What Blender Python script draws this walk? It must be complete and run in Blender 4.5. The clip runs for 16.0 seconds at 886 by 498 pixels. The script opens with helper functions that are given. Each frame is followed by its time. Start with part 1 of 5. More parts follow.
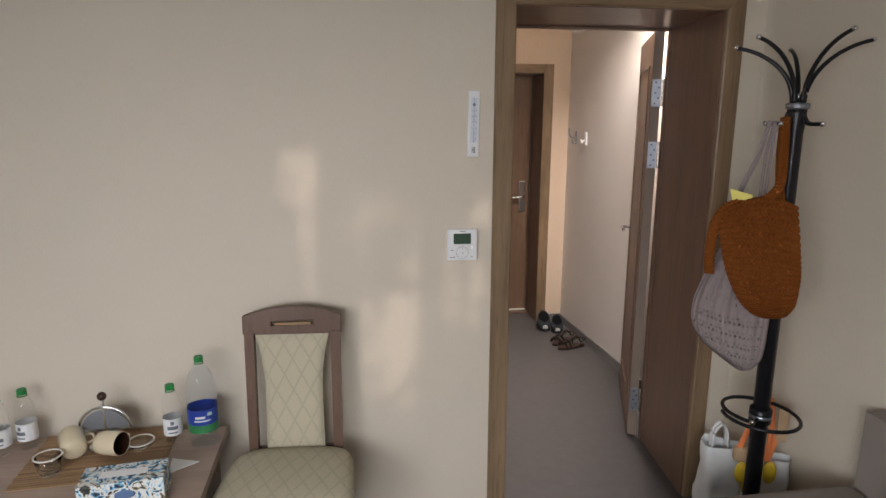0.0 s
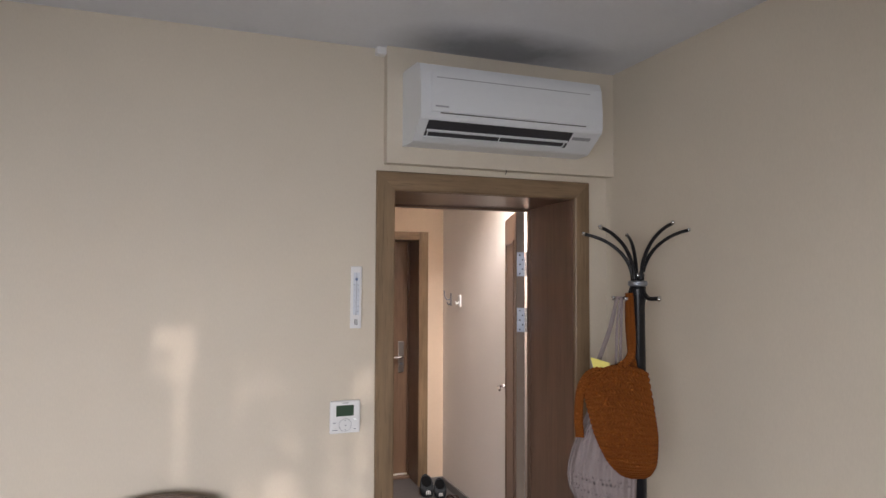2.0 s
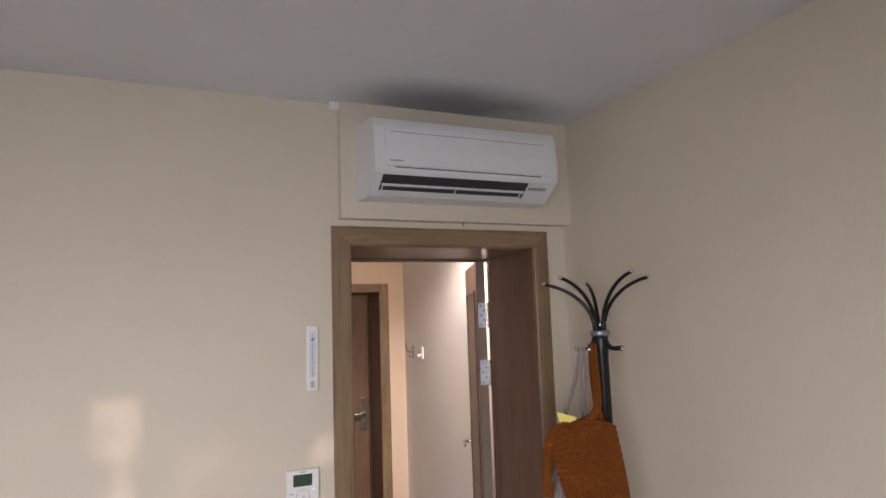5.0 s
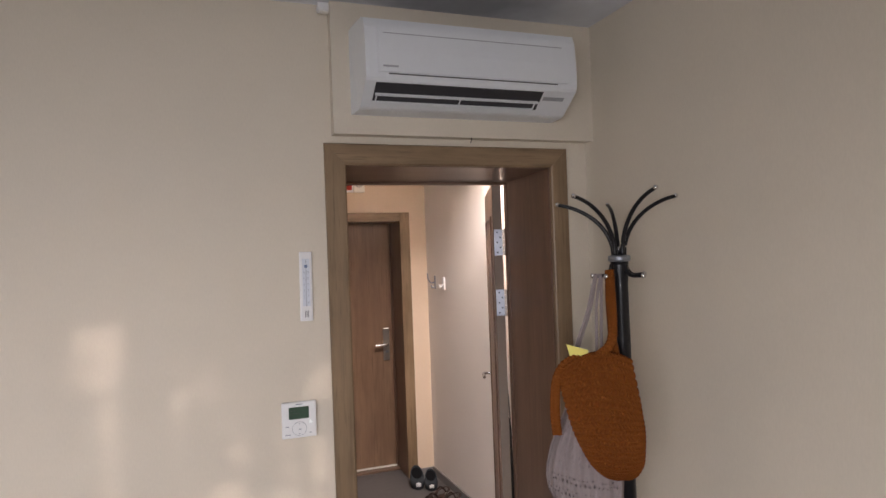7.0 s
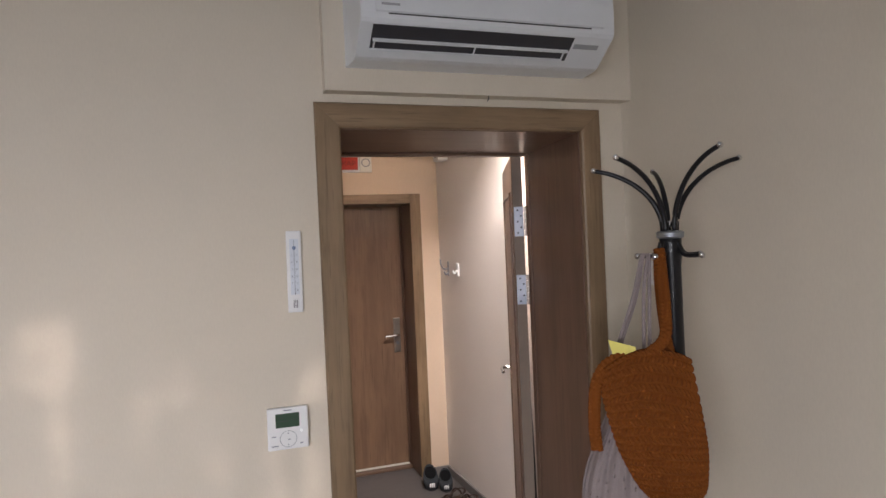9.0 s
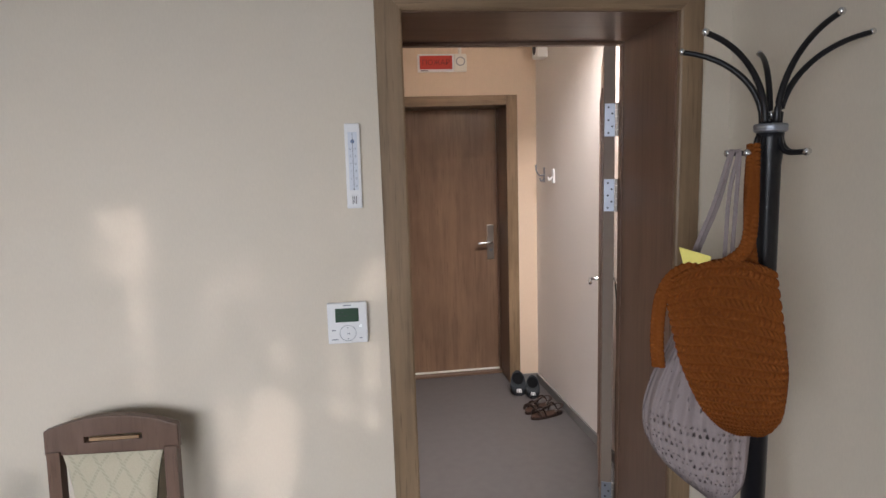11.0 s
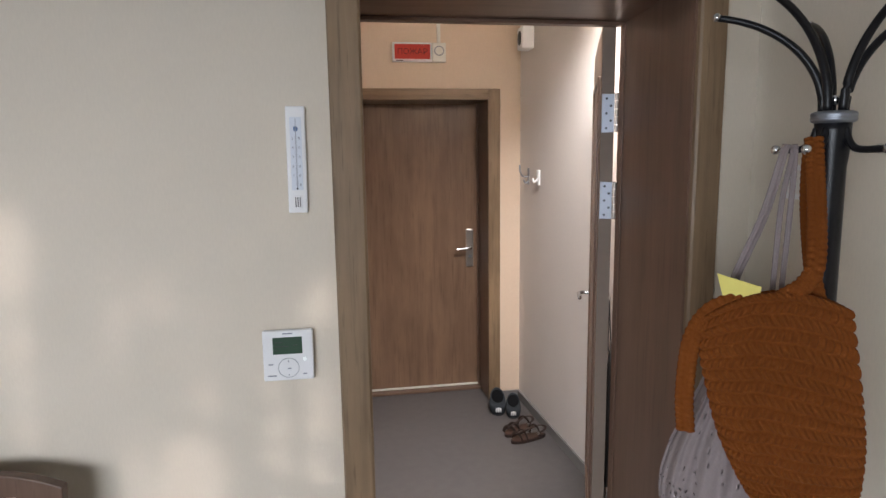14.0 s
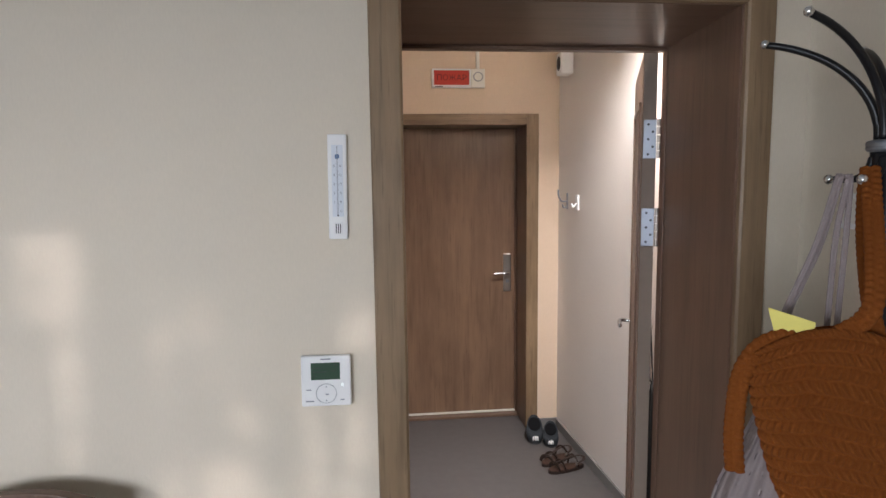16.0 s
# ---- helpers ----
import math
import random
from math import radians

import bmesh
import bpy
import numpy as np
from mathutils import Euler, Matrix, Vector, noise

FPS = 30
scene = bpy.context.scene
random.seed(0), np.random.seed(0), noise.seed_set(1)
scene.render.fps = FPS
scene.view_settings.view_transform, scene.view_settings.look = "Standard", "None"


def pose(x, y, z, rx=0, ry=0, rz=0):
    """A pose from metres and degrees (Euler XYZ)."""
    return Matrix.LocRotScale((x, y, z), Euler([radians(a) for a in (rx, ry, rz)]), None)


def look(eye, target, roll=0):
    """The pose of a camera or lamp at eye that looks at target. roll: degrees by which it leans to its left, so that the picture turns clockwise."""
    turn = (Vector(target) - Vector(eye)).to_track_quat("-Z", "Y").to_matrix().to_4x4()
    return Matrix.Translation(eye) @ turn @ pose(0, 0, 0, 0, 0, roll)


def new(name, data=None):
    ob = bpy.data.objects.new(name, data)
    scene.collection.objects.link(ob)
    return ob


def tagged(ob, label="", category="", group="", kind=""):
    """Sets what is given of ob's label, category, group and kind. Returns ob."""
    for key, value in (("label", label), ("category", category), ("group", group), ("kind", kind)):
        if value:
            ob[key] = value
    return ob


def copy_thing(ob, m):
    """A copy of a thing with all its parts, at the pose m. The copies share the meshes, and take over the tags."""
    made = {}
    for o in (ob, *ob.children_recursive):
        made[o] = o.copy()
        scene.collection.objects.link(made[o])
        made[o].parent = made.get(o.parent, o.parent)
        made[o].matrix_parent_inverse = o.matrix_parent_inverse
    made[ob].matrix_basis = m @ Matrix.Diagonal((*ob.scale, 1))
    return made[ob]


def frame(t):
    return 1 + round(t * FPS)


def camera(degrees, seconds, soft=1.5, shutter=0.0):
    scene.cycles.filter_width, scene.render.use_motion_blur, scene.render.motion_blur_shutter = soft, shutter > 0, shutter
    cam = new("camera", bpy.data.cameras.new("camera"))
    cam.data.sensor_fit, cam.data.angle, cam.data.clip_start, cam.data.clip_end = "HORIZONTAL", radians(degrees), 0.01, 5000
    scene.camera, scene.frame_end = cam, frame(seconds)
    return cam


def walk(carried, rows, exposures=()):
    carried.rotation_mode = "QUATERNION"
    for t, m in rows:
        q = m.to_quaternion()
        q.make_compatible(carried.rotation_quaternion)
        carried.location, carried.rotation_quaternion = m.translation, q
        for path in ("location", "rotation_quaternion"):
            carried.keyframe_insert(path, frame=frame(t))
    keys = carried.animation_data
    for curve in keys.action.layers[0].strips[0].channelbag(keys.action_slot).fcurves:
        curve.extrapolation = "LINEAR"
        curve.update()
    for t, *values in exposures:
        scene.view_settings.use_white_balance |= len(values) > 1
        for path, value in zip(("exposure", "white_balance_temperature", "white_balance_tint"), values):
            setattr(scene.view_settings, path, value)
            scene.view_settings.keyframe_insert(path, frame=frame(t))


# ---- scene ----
cam = camera(71.5, 16.0)
PATH = [
    (0, (-0.538, -2.264, 1.658), (-0.24, -0.333, 1.233), 0.1),
    (0.5, (-0.565, -2.281, 1.661), (0.023, -0.404, 1.301), 0.5),
    (1, (-0.577, -2.311, 1.678), (0.059, -0.43, 1.437), 0.5),
    (1.5, (-0.58, -2.331, 1.706), (0.049, -0.434, 1.624), -0.3),
    (2, (-0.579, -2.34, 1.736), (0.11, -0.463, 1.801), 0.2),
    (2.5, (-0.566, -2.336, 1.751), (0.179, -0.488, 1.922), -0.4),
    (3, (-0.574, -2.328, 1.761), (0.213, -0.501, 1.963), -0.9),
    (5.5, (-0.529, -2.275, 1.767), (0.269, -0.453, 1.981), -2.1),
    (6, (-0.455, -2.213, 1.761), (0.292, -0.366, 1.936), -1.5),
    (6.5, (-0.39, -2.179, 1.751), (0.308, -0.307, 1.848), -2.0),
    (7, (-0.353, -2.15, 1.732), (0.331, -0.27, 1.737), -2.1),
    (7.5, (-0.32, -2.063, 1.724), (0.372, -0.187, 1.702), -2.4),
    (8, (-0.31, -1.932, 1.72), (0.397, -0.061, 1.693), -2.2),
    (8.2, (-0.307, -1.89, 1.712), (0.418, -0.026, 1.684), -2.7),
    (10.3, (-0.084, -1.812, 1.689), (0.295, 0.148, 1.571), -1.7),
    (10.5, (-0.076, -1.804, 1.677), (0.277, 0.156, 1.492), -1.5),
    (11, (-0.067, -1.772, 1.652), (0.196, 0.187, 1.348), -1.8),
    (11.5, (-0.078, -1.644, 1.632), (0.252, 0.3, 1.296), -0.4),
    (12, (-0.1, -1.501, 1.63), (0.373, 0.421, 1.339), -1.0),
    (12.5, (-0.072, -1.429, 1.627), (0.461, 0.469, 1.288), -0.5),
    (13, (-0.02, -1.415, 1.633), (0.41, 0.506, 1.284), -1.2),
    (13.5, (0.014, -1.426, 1.632), (0.401, 0.508, 1.299), -0.8),
    (14, (0.014, -1.438, 1.634), (0.34, 0.512, 1.331), -0.8),
    (14.5, (0.009, -1.439, 1.639), (0.316, 0.519, 1.37), -0.7),
    (15, (0.005, -1.438, 1.643), (0.301, 0.524, 1.392), -0.6),
    (15.5, (0.008, -1.436, 1.644), (0.245, 0.536, 1.406), -0.9),
    (16, (0.01, -1.43, 1.644), (0.221, 0.546, 1.415), -0.7),
]
# the film's exposure and white balance drift a little on the way
LOOK = [(0.0, -0.33, 6620, 13.5), (1.5, -0.18, 6600, 15.5), (3.0, -0.04, 6620, 17), (5.5, -0.08, 6740, 19), (8.0, -0.14, 6660, 18), (11.0, -0.07, 6240, 13.5), (16.0, -0.03, 6120, 11.5)]
walk(cam, [(t, look(eye, target, roll)) for t, eye, target, roll in PATH], LOOK)

# ---- world, sun, large lights ----
world = bpy.data.worlds.new("sky")
scene.world = world
world.use_nodes = True
wn = world.node_tree
wn.nodes.clear()
sky = wn.nodes.new("ShaderNodeTexSky")
sky.sky_type = "NISHITA"
sky.sun_disc = False
sky.sun_elevation = radians(7)
sky.sun_rotation = radians(186)
wbg = wn.nodes.new("ShaderNodeBackground")
wbg.inputs["Strength"].default_value = 0.12
wout = wn.nodes.new("ShaderNodeOutputWorld")
wn.links.new(sky.outputs[0], wbg.inputs[0])
wn.links.new(wbg.outputs[0], wout.inputs[0])


def lamp(name, kind, m, power, colour, **kw):
    d = bpy.data.lights.new(name, kind)
    d.energy, d.color = power, colour
    if kind == "AREA":
        d.shape, d.size, d.size_y = "RECTANGLE", kw["size"], kw["size_y"]
        d.spread = radians(kw.get("spread", 180))
    if kind == "SUN":
        d.angle = radians(kw["angle"])
    ob = new(name, d)
    ob.matrix_world = m
    return ob


SUN_WAY = Vector((0.10, 0.99, -0.12))
lamp("sun", "SUN", look(Vector((-0.6, -12, 3)), Vector((-0.6, -12, 3)) + SUN_WAY), 0.90, (1.0, 0.86, 0.76), angle=0.5)
lamp("window_daylight", "AREA", look((-1.52, -3.30, 1.58), (-0.05, 0, -2.1)), 69, (0.90, 0.95, 1.0), size=1.8, size_y=0.95, spread=146)
lamp("hall_ceiling_lamp_light", "AREA", look((1.02, 0.78, 2.527), (1.02, 0.78, 0)), 55, (1.0, 0.94, 0.88), size=0.28, size_y=0.28, spread=132)


# ---- materials ----
def principled(name, rough=0.6, metal=0.0, spec=0.5):
    m = bpy.data.materials.new(name)
    m.use_nodes = True
    b = m.node_tree.nodes["Principled BSDF"]
    b.inputs["Roughness"].default_value = rough
    b.inputs["Metallic"].default_value = metal
    b.inputs["Specular IOR Level"].default_value = spec
    return m, m.node_tree, b


def coords(nt, scale=(1, 1, 1), rot=(0, 0, 0)):
    tc = nt.nodes.new("ShaderNodeTexCoord")
    mp = nt.nodes.new("ShaderNodeMapping")
    mp.inputs["Scale"].default_value = scale
    mp.inputs["Rotation"].default_value = [radians(a) for a in rot]
    nt.links.new(tc.outputs["Object"], mp.inputs["Vector"])
    return mp.outputs["Vector"]


def noise_tex(nt, vec, scale, detail=4, rough=0.55, dist=0.0):
    n = nt.nodes.new("ShaderNodeTexNoise")
    n.inputs["Scale"].default_value = scale
    n.inputs["Detail"].default_value = detail
    n.inputs["Roughness"].default_value = rough
    n.inputs["Distortion"].default_value = dist
    nt.links.new(vec, n.inputs["Vector"])
    return n.outputs["Fac"]


def ramp(nt, fac, stops):
    r = nt.nodes.new("ShaderNodeValToRGB")
    els = r.color_ramp.elements
    while len(els) < len(stops):
        els.new(0.5)
    for e, (p, c) in zip(els, stops):
        e.position, e.color = p, (*c, 1)
    nt.links.new(fac, r.inputs["Fac"])
    return r.outputs["Color"]


def mixc(nt, fac, a, b, mode="MIX"):
    m = nt.nodes.new("ShaderNodeMix")
    m.data_type, m.blend_type = "RGBA", mode
    for sock, v in ((m.inputs["Factor"], fac), (m.inputs["A"], a), (m.inputs["B"], b)):
        if hasattr(v, "is_output"):
            nt.links.new(v, sock)
        elif isinstance(v, tuple):
            sock.default_value = (*v, 1)
        else:
            sock.default_value = v
    return m.outputs["Result"]


def math_node(nt, op, a, b=0.0):
    m = nt.nodes.new("ShaderNodeMath")
    m.operation = op
    for sock, v in zip(m.inputs, (a, b)):
        if hasattr(v, "is_output"):
            nt.links.new(v, sock)
        else:
            sock.default_value = v
    return m.outputs[0]


def bump(nt, b, height, strength, dist=0.002):
    n = nt.nodes.new("ShaderNodeBump")
    n.inputs["Strength"].default_value = strength
    n.inputs["Distance"].default_value = dist
    nt.links.new(height, n.inputs["Height"])
    nt.links.new(n.outputs["Normal"], b.inputs["Normal"])


def scaled(c, k):
    return tuple(min(1.0, v * k) for v in c)


def wall_paint(name, c):
    m, nt, b = principled(name, 0.62, spec=0.35)
    v = coords(nt)
    big = noise_tex(nt, v, 1.3, 3)
    col = ramp(nt, big, [(0.3, scaled(c, 0.95)), (0.7, scaled(c, 1.03))])
    weave = noise_tex(nt, coords(nt, (240, 240, 60)), 1.0, 3, 0.6)
    col = mixc(nt, 0.35, col, ramp(nt, weave, [(0.35, scaled(c, 0.93)), (0.65, scaled(c, 1.04))]))
    scuff = noise_tex(nt, v, 6, 5, 0.7)
    col = mixc(nt, ramp(nt, scuff, [(0.70, (0, 0, 0)), (0.80, (0.25, 0.25, 0.25))]), col, scaled(c, 0.85))
    nt.links.new(col, b.inputs["Base Color"])
    bump(nt, b, weave, 0.18, 0.0012)
    return m


def plain(name, c, rough=0.5, metal=0.0, var=0.06, scale=40, bumpy=0.05, spec=0.5):
    m, nt, b = principled(name, rough, metal, spec)
    v = coords(nt)
    n1 = noise_tex(nt, v, scale, 4)
    n2 = noise_tex(nt, v, scale * 0.12, 3)
    col = ramp(nt, n1, [(0.3, scaled(c, 1 - var)), (0.7, scaled(c, 1 + var))])
    col = mixc(nt, 0.5, col, ramp(nt, n2, [(0.3, scaled(c, 1 - var)), (0.7, scaled(c, 1 + var))]))
    nt.links.new(col, b.inputs["Base Color"])
    if bumpy:
        bump(nt, b, n1, bumpy, 0.001)
    return m


def wood(name, dark, light, axis="z", rough=0.45, grain=1.0):
    m, nt, b = principled(name, rough, spec=0.4)
    long, across = 1.1 * grain, 26 * grain
    sc = {"z": (across, across, long), "x": (long, across, across), "y": (across, long, across)}[axis]
    v = coords(nt, sc)
    g = noise_tex(nt, v, 1.0, 6, 0.62, 0.6)
    fine = noise_tex(nt, coords(nt, tuple(s * 6 for s in sc)), 1.0, 4, 0.6)
    wide = noise_tex(nt, coords(nt, tuple(s * 0.18 for s in sc)), 1.0, 3)
    col = ramp(nt, g, [(0.28, dark), (0.52, tuple((a + c) / 2 for a, c in zip(dark, light))), (0.74, light)])
    col = mixc(nt, 0.40, col, ramp(nt, wide, [(0.3, dark), (0.7, light)]))
    blotch = noise_tex(nt, coords(nt, tuple(1.0 + 0.12 * q for q in sc)), 1.6, 4, 0.6)
    col = mixc(nt, 0.30, col, ramp(nt, blotch, [(0.35, scaled(dark, 0.85)), (0.65, scaled(light, 1.1))]))
    pores = noise_tex(nt, coords(nt, tuple(q * 2.2 if q > 2 else q * 3.0 for q in sc)), 1.0, 3, 0.5)
    col = mixc(nt, ramp(nt, pores, [(0.56, (0, 0, 0)), (0.72, (0.40, 0.40, 0.40))]), col, scaled(dark, 0.66))
    col = mixc(nt, ramp(nt, fine, [(0.58, (0, 0, 0)), (0.72, (0.55, 0.55, 0.55))]), col, scaled(dark, 0.6))
    nt.links.new(col, b.inputs["Base Color"])
    bump(nt, b, fine, 0.12, 0.001)
    return m


def clear(name, c, ior=1.12, rough=0.03):
    m, nt, b = principled(name, rough)
    b.inputs["Base Color"].default_value = (*c, 1)
    b.inputs["Transmission Weight"].default_value = 1.0
    b.inputs["IOR"].default_value = ior
    b.inputs["Coat Weight"].default_value = 0.6
    b.inputs["Coat Roughness"].default_value = 0.05
    return m


def fabric(name, c, scale=500, var=0.12, rough=0.95):
    m, nt, b = principled(name, rough, spec=0.15)
    v = coords(nt)
    n1 = noise_tex(nt, v, scale, 3, 0.7)
    n2 = noise_tex(nt, v, 5, 4)
    col = ramp(nt, n1, [(0.3, scaled(c, 1 - var)), (0.7, scaled(c, 1 + var))])
    col = mixc(nt, 0.4, col, ramp(nt, n2, [(0.3, scaled(c, 0.9)), (0.7, scaled(c, 1.08))]))
    nt.links.new(col, b.inputs["Base Color"])
    bump(nt, b, n1, 0.35, 0.001)
    return m


WALL = wall_paint("cream_wallpaper", (0.660, 0.592, 0.486))
HALL_WALL = wall_paint("pale_hall_wallpaper", (0.76, 0.70, 0.65))
HALL_PEACH = wall_paint("peach_hall_wallpaper", (0.70, 0.55, 0.415))
CEILING = plain("ceiling_white", (0.725, 0.745, 0.785), 0.8, var=0.03, scale=60)


def dust_and_shade(m, centre, size, dark):
    """An uneven smudge in the base colour: dust and the shade above the air conditioner."""
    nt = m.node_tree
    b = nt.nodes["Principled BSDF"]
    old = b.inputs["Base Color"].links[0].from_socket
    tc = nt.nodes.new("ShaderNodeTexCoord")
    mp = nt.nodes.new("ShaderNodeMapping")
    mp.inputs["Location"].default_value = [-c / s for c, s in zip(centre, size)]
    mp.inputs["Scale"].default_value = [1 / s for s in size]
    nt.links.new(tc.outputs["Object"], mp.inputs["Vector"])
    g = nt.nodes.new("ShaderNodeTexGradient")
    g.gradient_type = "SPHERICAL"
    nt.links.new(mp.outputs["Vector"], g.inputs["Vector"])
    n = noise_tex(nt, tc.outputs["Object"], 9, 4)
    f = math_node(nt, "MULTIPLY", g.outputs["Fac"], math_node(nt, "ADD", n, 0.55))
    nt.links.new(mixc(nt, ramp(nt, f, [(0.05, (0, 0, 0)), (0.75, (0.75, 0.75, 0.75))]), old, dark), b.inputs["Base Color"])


# dust and shade over the air conditioner, mixed into the ceiling's colour
dust_and_shade(CEILING, (0.47, -0.15, 2.602), (0.55, 0.27, 0.3), (0.21, 0.215, 0.235))
FLOOR = plain("grey_linoleum", (0.103, 0.094, 0.092), 0.42, var=0.14, scale=160, bumpy=0.04)
OAK = wood("oak_veneer_upright", (0.118, 0.074, 0.039), (0.360, 0.246, 0.145), "z")
OAK_X = wood("oak_veneer_level", (0.118, 0.074, 0.039), (0.360, 0.246, 0.145), "x")
# darker than the casing: the reveal's shade is put into this brown
LINING = wood("shaded_brown_lining", (0.128, 0.078, 0.053), (0.220, 0.138, 0.097), "z", 0.35)
LINING_X = wood("shaded_brown_lining_level", (0.128, 0.078, 0.053), (0.220, 0.138, 0.097), "x", 0.35)
DOOR_WOOD = wood("door_veneer", (0.160, 0.092, 0.057), (0.305, 0.192, 0.124), "z", 0.38, 0.8)
CHAIR_WOOD = wood("chair_walnut", (0.100, 0.056, 0.038), (0.185, 0.112, 0.078), "z", 0.38)
TABLE_WOOD = wood("table_oak", (0.30, 0.212, 0.165), (0.46, 0.35, 0.285), "x", 0.4)
BAMBOO = wood("bamboo_strip", (0.28, 0.155, 0.075), (0.46, 0.30, 0.165), "x", 0.5)


def vary_each(m, lo, hi):
    """Pieces that share a material differ a little in tone."""
    nt = m.node_tree
    b = nt.nodes["Principled BSDF"]
    old = b.inputs["Base Color"].links[0].from_socket
    info = nt.nodes.new("ShaderNodeObjectInfo")
    tone = ramp(nt, info.outputs["Random"], [(0.0, lo), (1.0, hi)])
    nt.links.new(mixc(nt, 1.0, old, tone, "MULTIPLY"), b.inputs["Base Color"])


vary_each(BAMBOO, (0.58, 0.54, 0.50), (1.0, 1.0, 1.0))
SKIRT = plain("grey_vinyl_skirting", (0.20, 0.19, 0.185), 0.5)
WHITE = plain("white_plastic", (0.80, 0.80, 0.80), 0.35, var=0.02)
SCALE = plain("pale_blue_scale", (0.66, 0.70, 0.76), 0.4, var=0.02)
PRINT = plain("grey_print", (0.20, 0.215, 0.25), 0.6)
WARM_WHITE = plain("aged_white_plastic", (0.74, 0.72, 0.66), 0.4, var=0.03)
AC_WHITE = plain("ac_white_plastic", (0.70, 0.725, 0.745), 0.32, var=0.02, bumpy=0.0)
EDGE = plain("taupe_edge_band", (0.24, 0.185, 0.142), 0.65)
DARK_GREY = plain("dark_grey_plastic", (0.035, 0.035, 0.04), 0.5)
MID_GREY = plain("mid_grey_plastic", (0.33, 0.34, 0.36), 0.5)
BLACK = plain("black_lacquered_metal", (0.008, 0.008, 0.010), 0.30, var=0.2, spec=0.35)
CHROME = plain("brushed_chrome", (0.72, 0.72, 0.72), 0.22, 1.0, bumpy=0.02)
STEEL = plain("zinc_steel", (0.31, 0.33, 0.37), 0.42, 0.85, bumpy=0.05)
BRASS_GREY = plain("worn_nickel", (0.42, 0.385, 0.35), 0.33, 0.9, bumpy=0.05)
LCD = plain("green_lcd", (0.045, 0.085, 0.055), 0.25, var=0.05)
LCD_MARK = plain("lcd_mark", (0.02, 0.035, 0.022), 0.4)
INK = plain("print_grey", (0.16, 0.17, 0.20), 0.6)
INK_BLUE = plain("print_blue", (0.10, 0.17, 0.32), 0.5)
RED = plain("red_sign_panel", (0.46, 0.034, 0.018), 0.7, var=0.05)
RED_DARK = plain("sign_lettering", (0.085, 0.005, 0.004), 0.7)
ORANGE = fabric("rust_orange_cotton_yarn", (0.182, 0.052, 0.0082), 700, 0.3)
LILAC = fabric("pale_lilac_crochet", (0.272, 0.224, 0.219), 800, 0.15)
YELLOW = plain("yellow_card", (0.75, 0.66, 0.16), 0.7)
CUSHION = fabric("pale_taupe_cushion_cloth", (0.335, 0.295, 0.268), 900, 0.12)
SOFA = fabric("taupe_sofa_cloth", (0.250, 0.213, 0.189), 900, 0.14)
CREAM = plain("cream_glaze", (0.70, 0.60, 0.42), 0.2, var=0.03, bumpy=0)
COCOA = plain("dark_brown_glaze", (0.035, 0.014, 0.008), 0.3)
GREEN_CAP = plain("green_cap", (0.008, 0.22, 0.045), 0.4, bumpy=0)
PET = clear("clear_bottle_plastic", (0.985, 0.99, 1.0), 1.03)
PET_BLUE = clear("pale_blue_bottle_plastic", (0.90, 0.95, 1.0), 1.03)
GLASS = clear("drinking_glass", (0.98, 0.99, 0.99), 1.06)
LABEL_WHITE = plain("label_paper", (0.78, 0.78, 0.78), 0.55, var=0.02)
LABEL_BLUE = plain("label_blue", (0.015, 0.045, 0.30), 0.4)
LABEL_GREEN = plain("label_green", (0.03, 0.20, 0.07), 0.4)
PAPER = plain("white_tissue", (0.82, 0.82, 0.82), 0.9)
SOLE = plain("dark_rubber", (0.02, 0.02, 0.024), 0.7)
SHOE_FLEECE = fabric("black_fleece", (0.006, 0.006, 0.007), 300, 0.2)
CLOG = fabric("charcoal_felt", (0.034, 0.038, 0.043), 300, 0.25)
LEATHER = plain("brown_leather", (0.026, 0.013, 0.009), 0.55, var=0.2, scale=90)
LEATHER_TAN = plain("tan_insole", (0.060, 0.028, 0.017), 0.6, var=0.15, scale=90)
CORD = plain("black_strap", (0.010, 0.009, 0.009), 0.6)
SACK = plain("white_carrier_bag", (0.84, 0.86, 0.86), 0.45, var=0.05)
SACK_GREEN = plain("pale_green_print", (0.42, 0.58, 0.50), 0.5)
SACK_ORANGE = plain("orange_print", (0.72, 0.20, 0.06), 0.5)
SACK_YELLOW = plain("yellow_print", (0.75, 0.52, 0.03), 0.5)
CARD_TAN = plain("tan_card", (0.45, 0.30, 0.17), 0.7)
PANE = clear("window_glass", (1, 1, 1), 1.01, 0.0)
LEAF = plain("tree_leaf", (0.05, 0.09, 0.03), 0.7)
BARK = plain("tree_bark", (0.09, 0.06, 0.04), 0.9)
GROUND = plain("dry_grass_ground", (0.14, 0.14, 0.08), 0.95, var=0.2, scale=3)


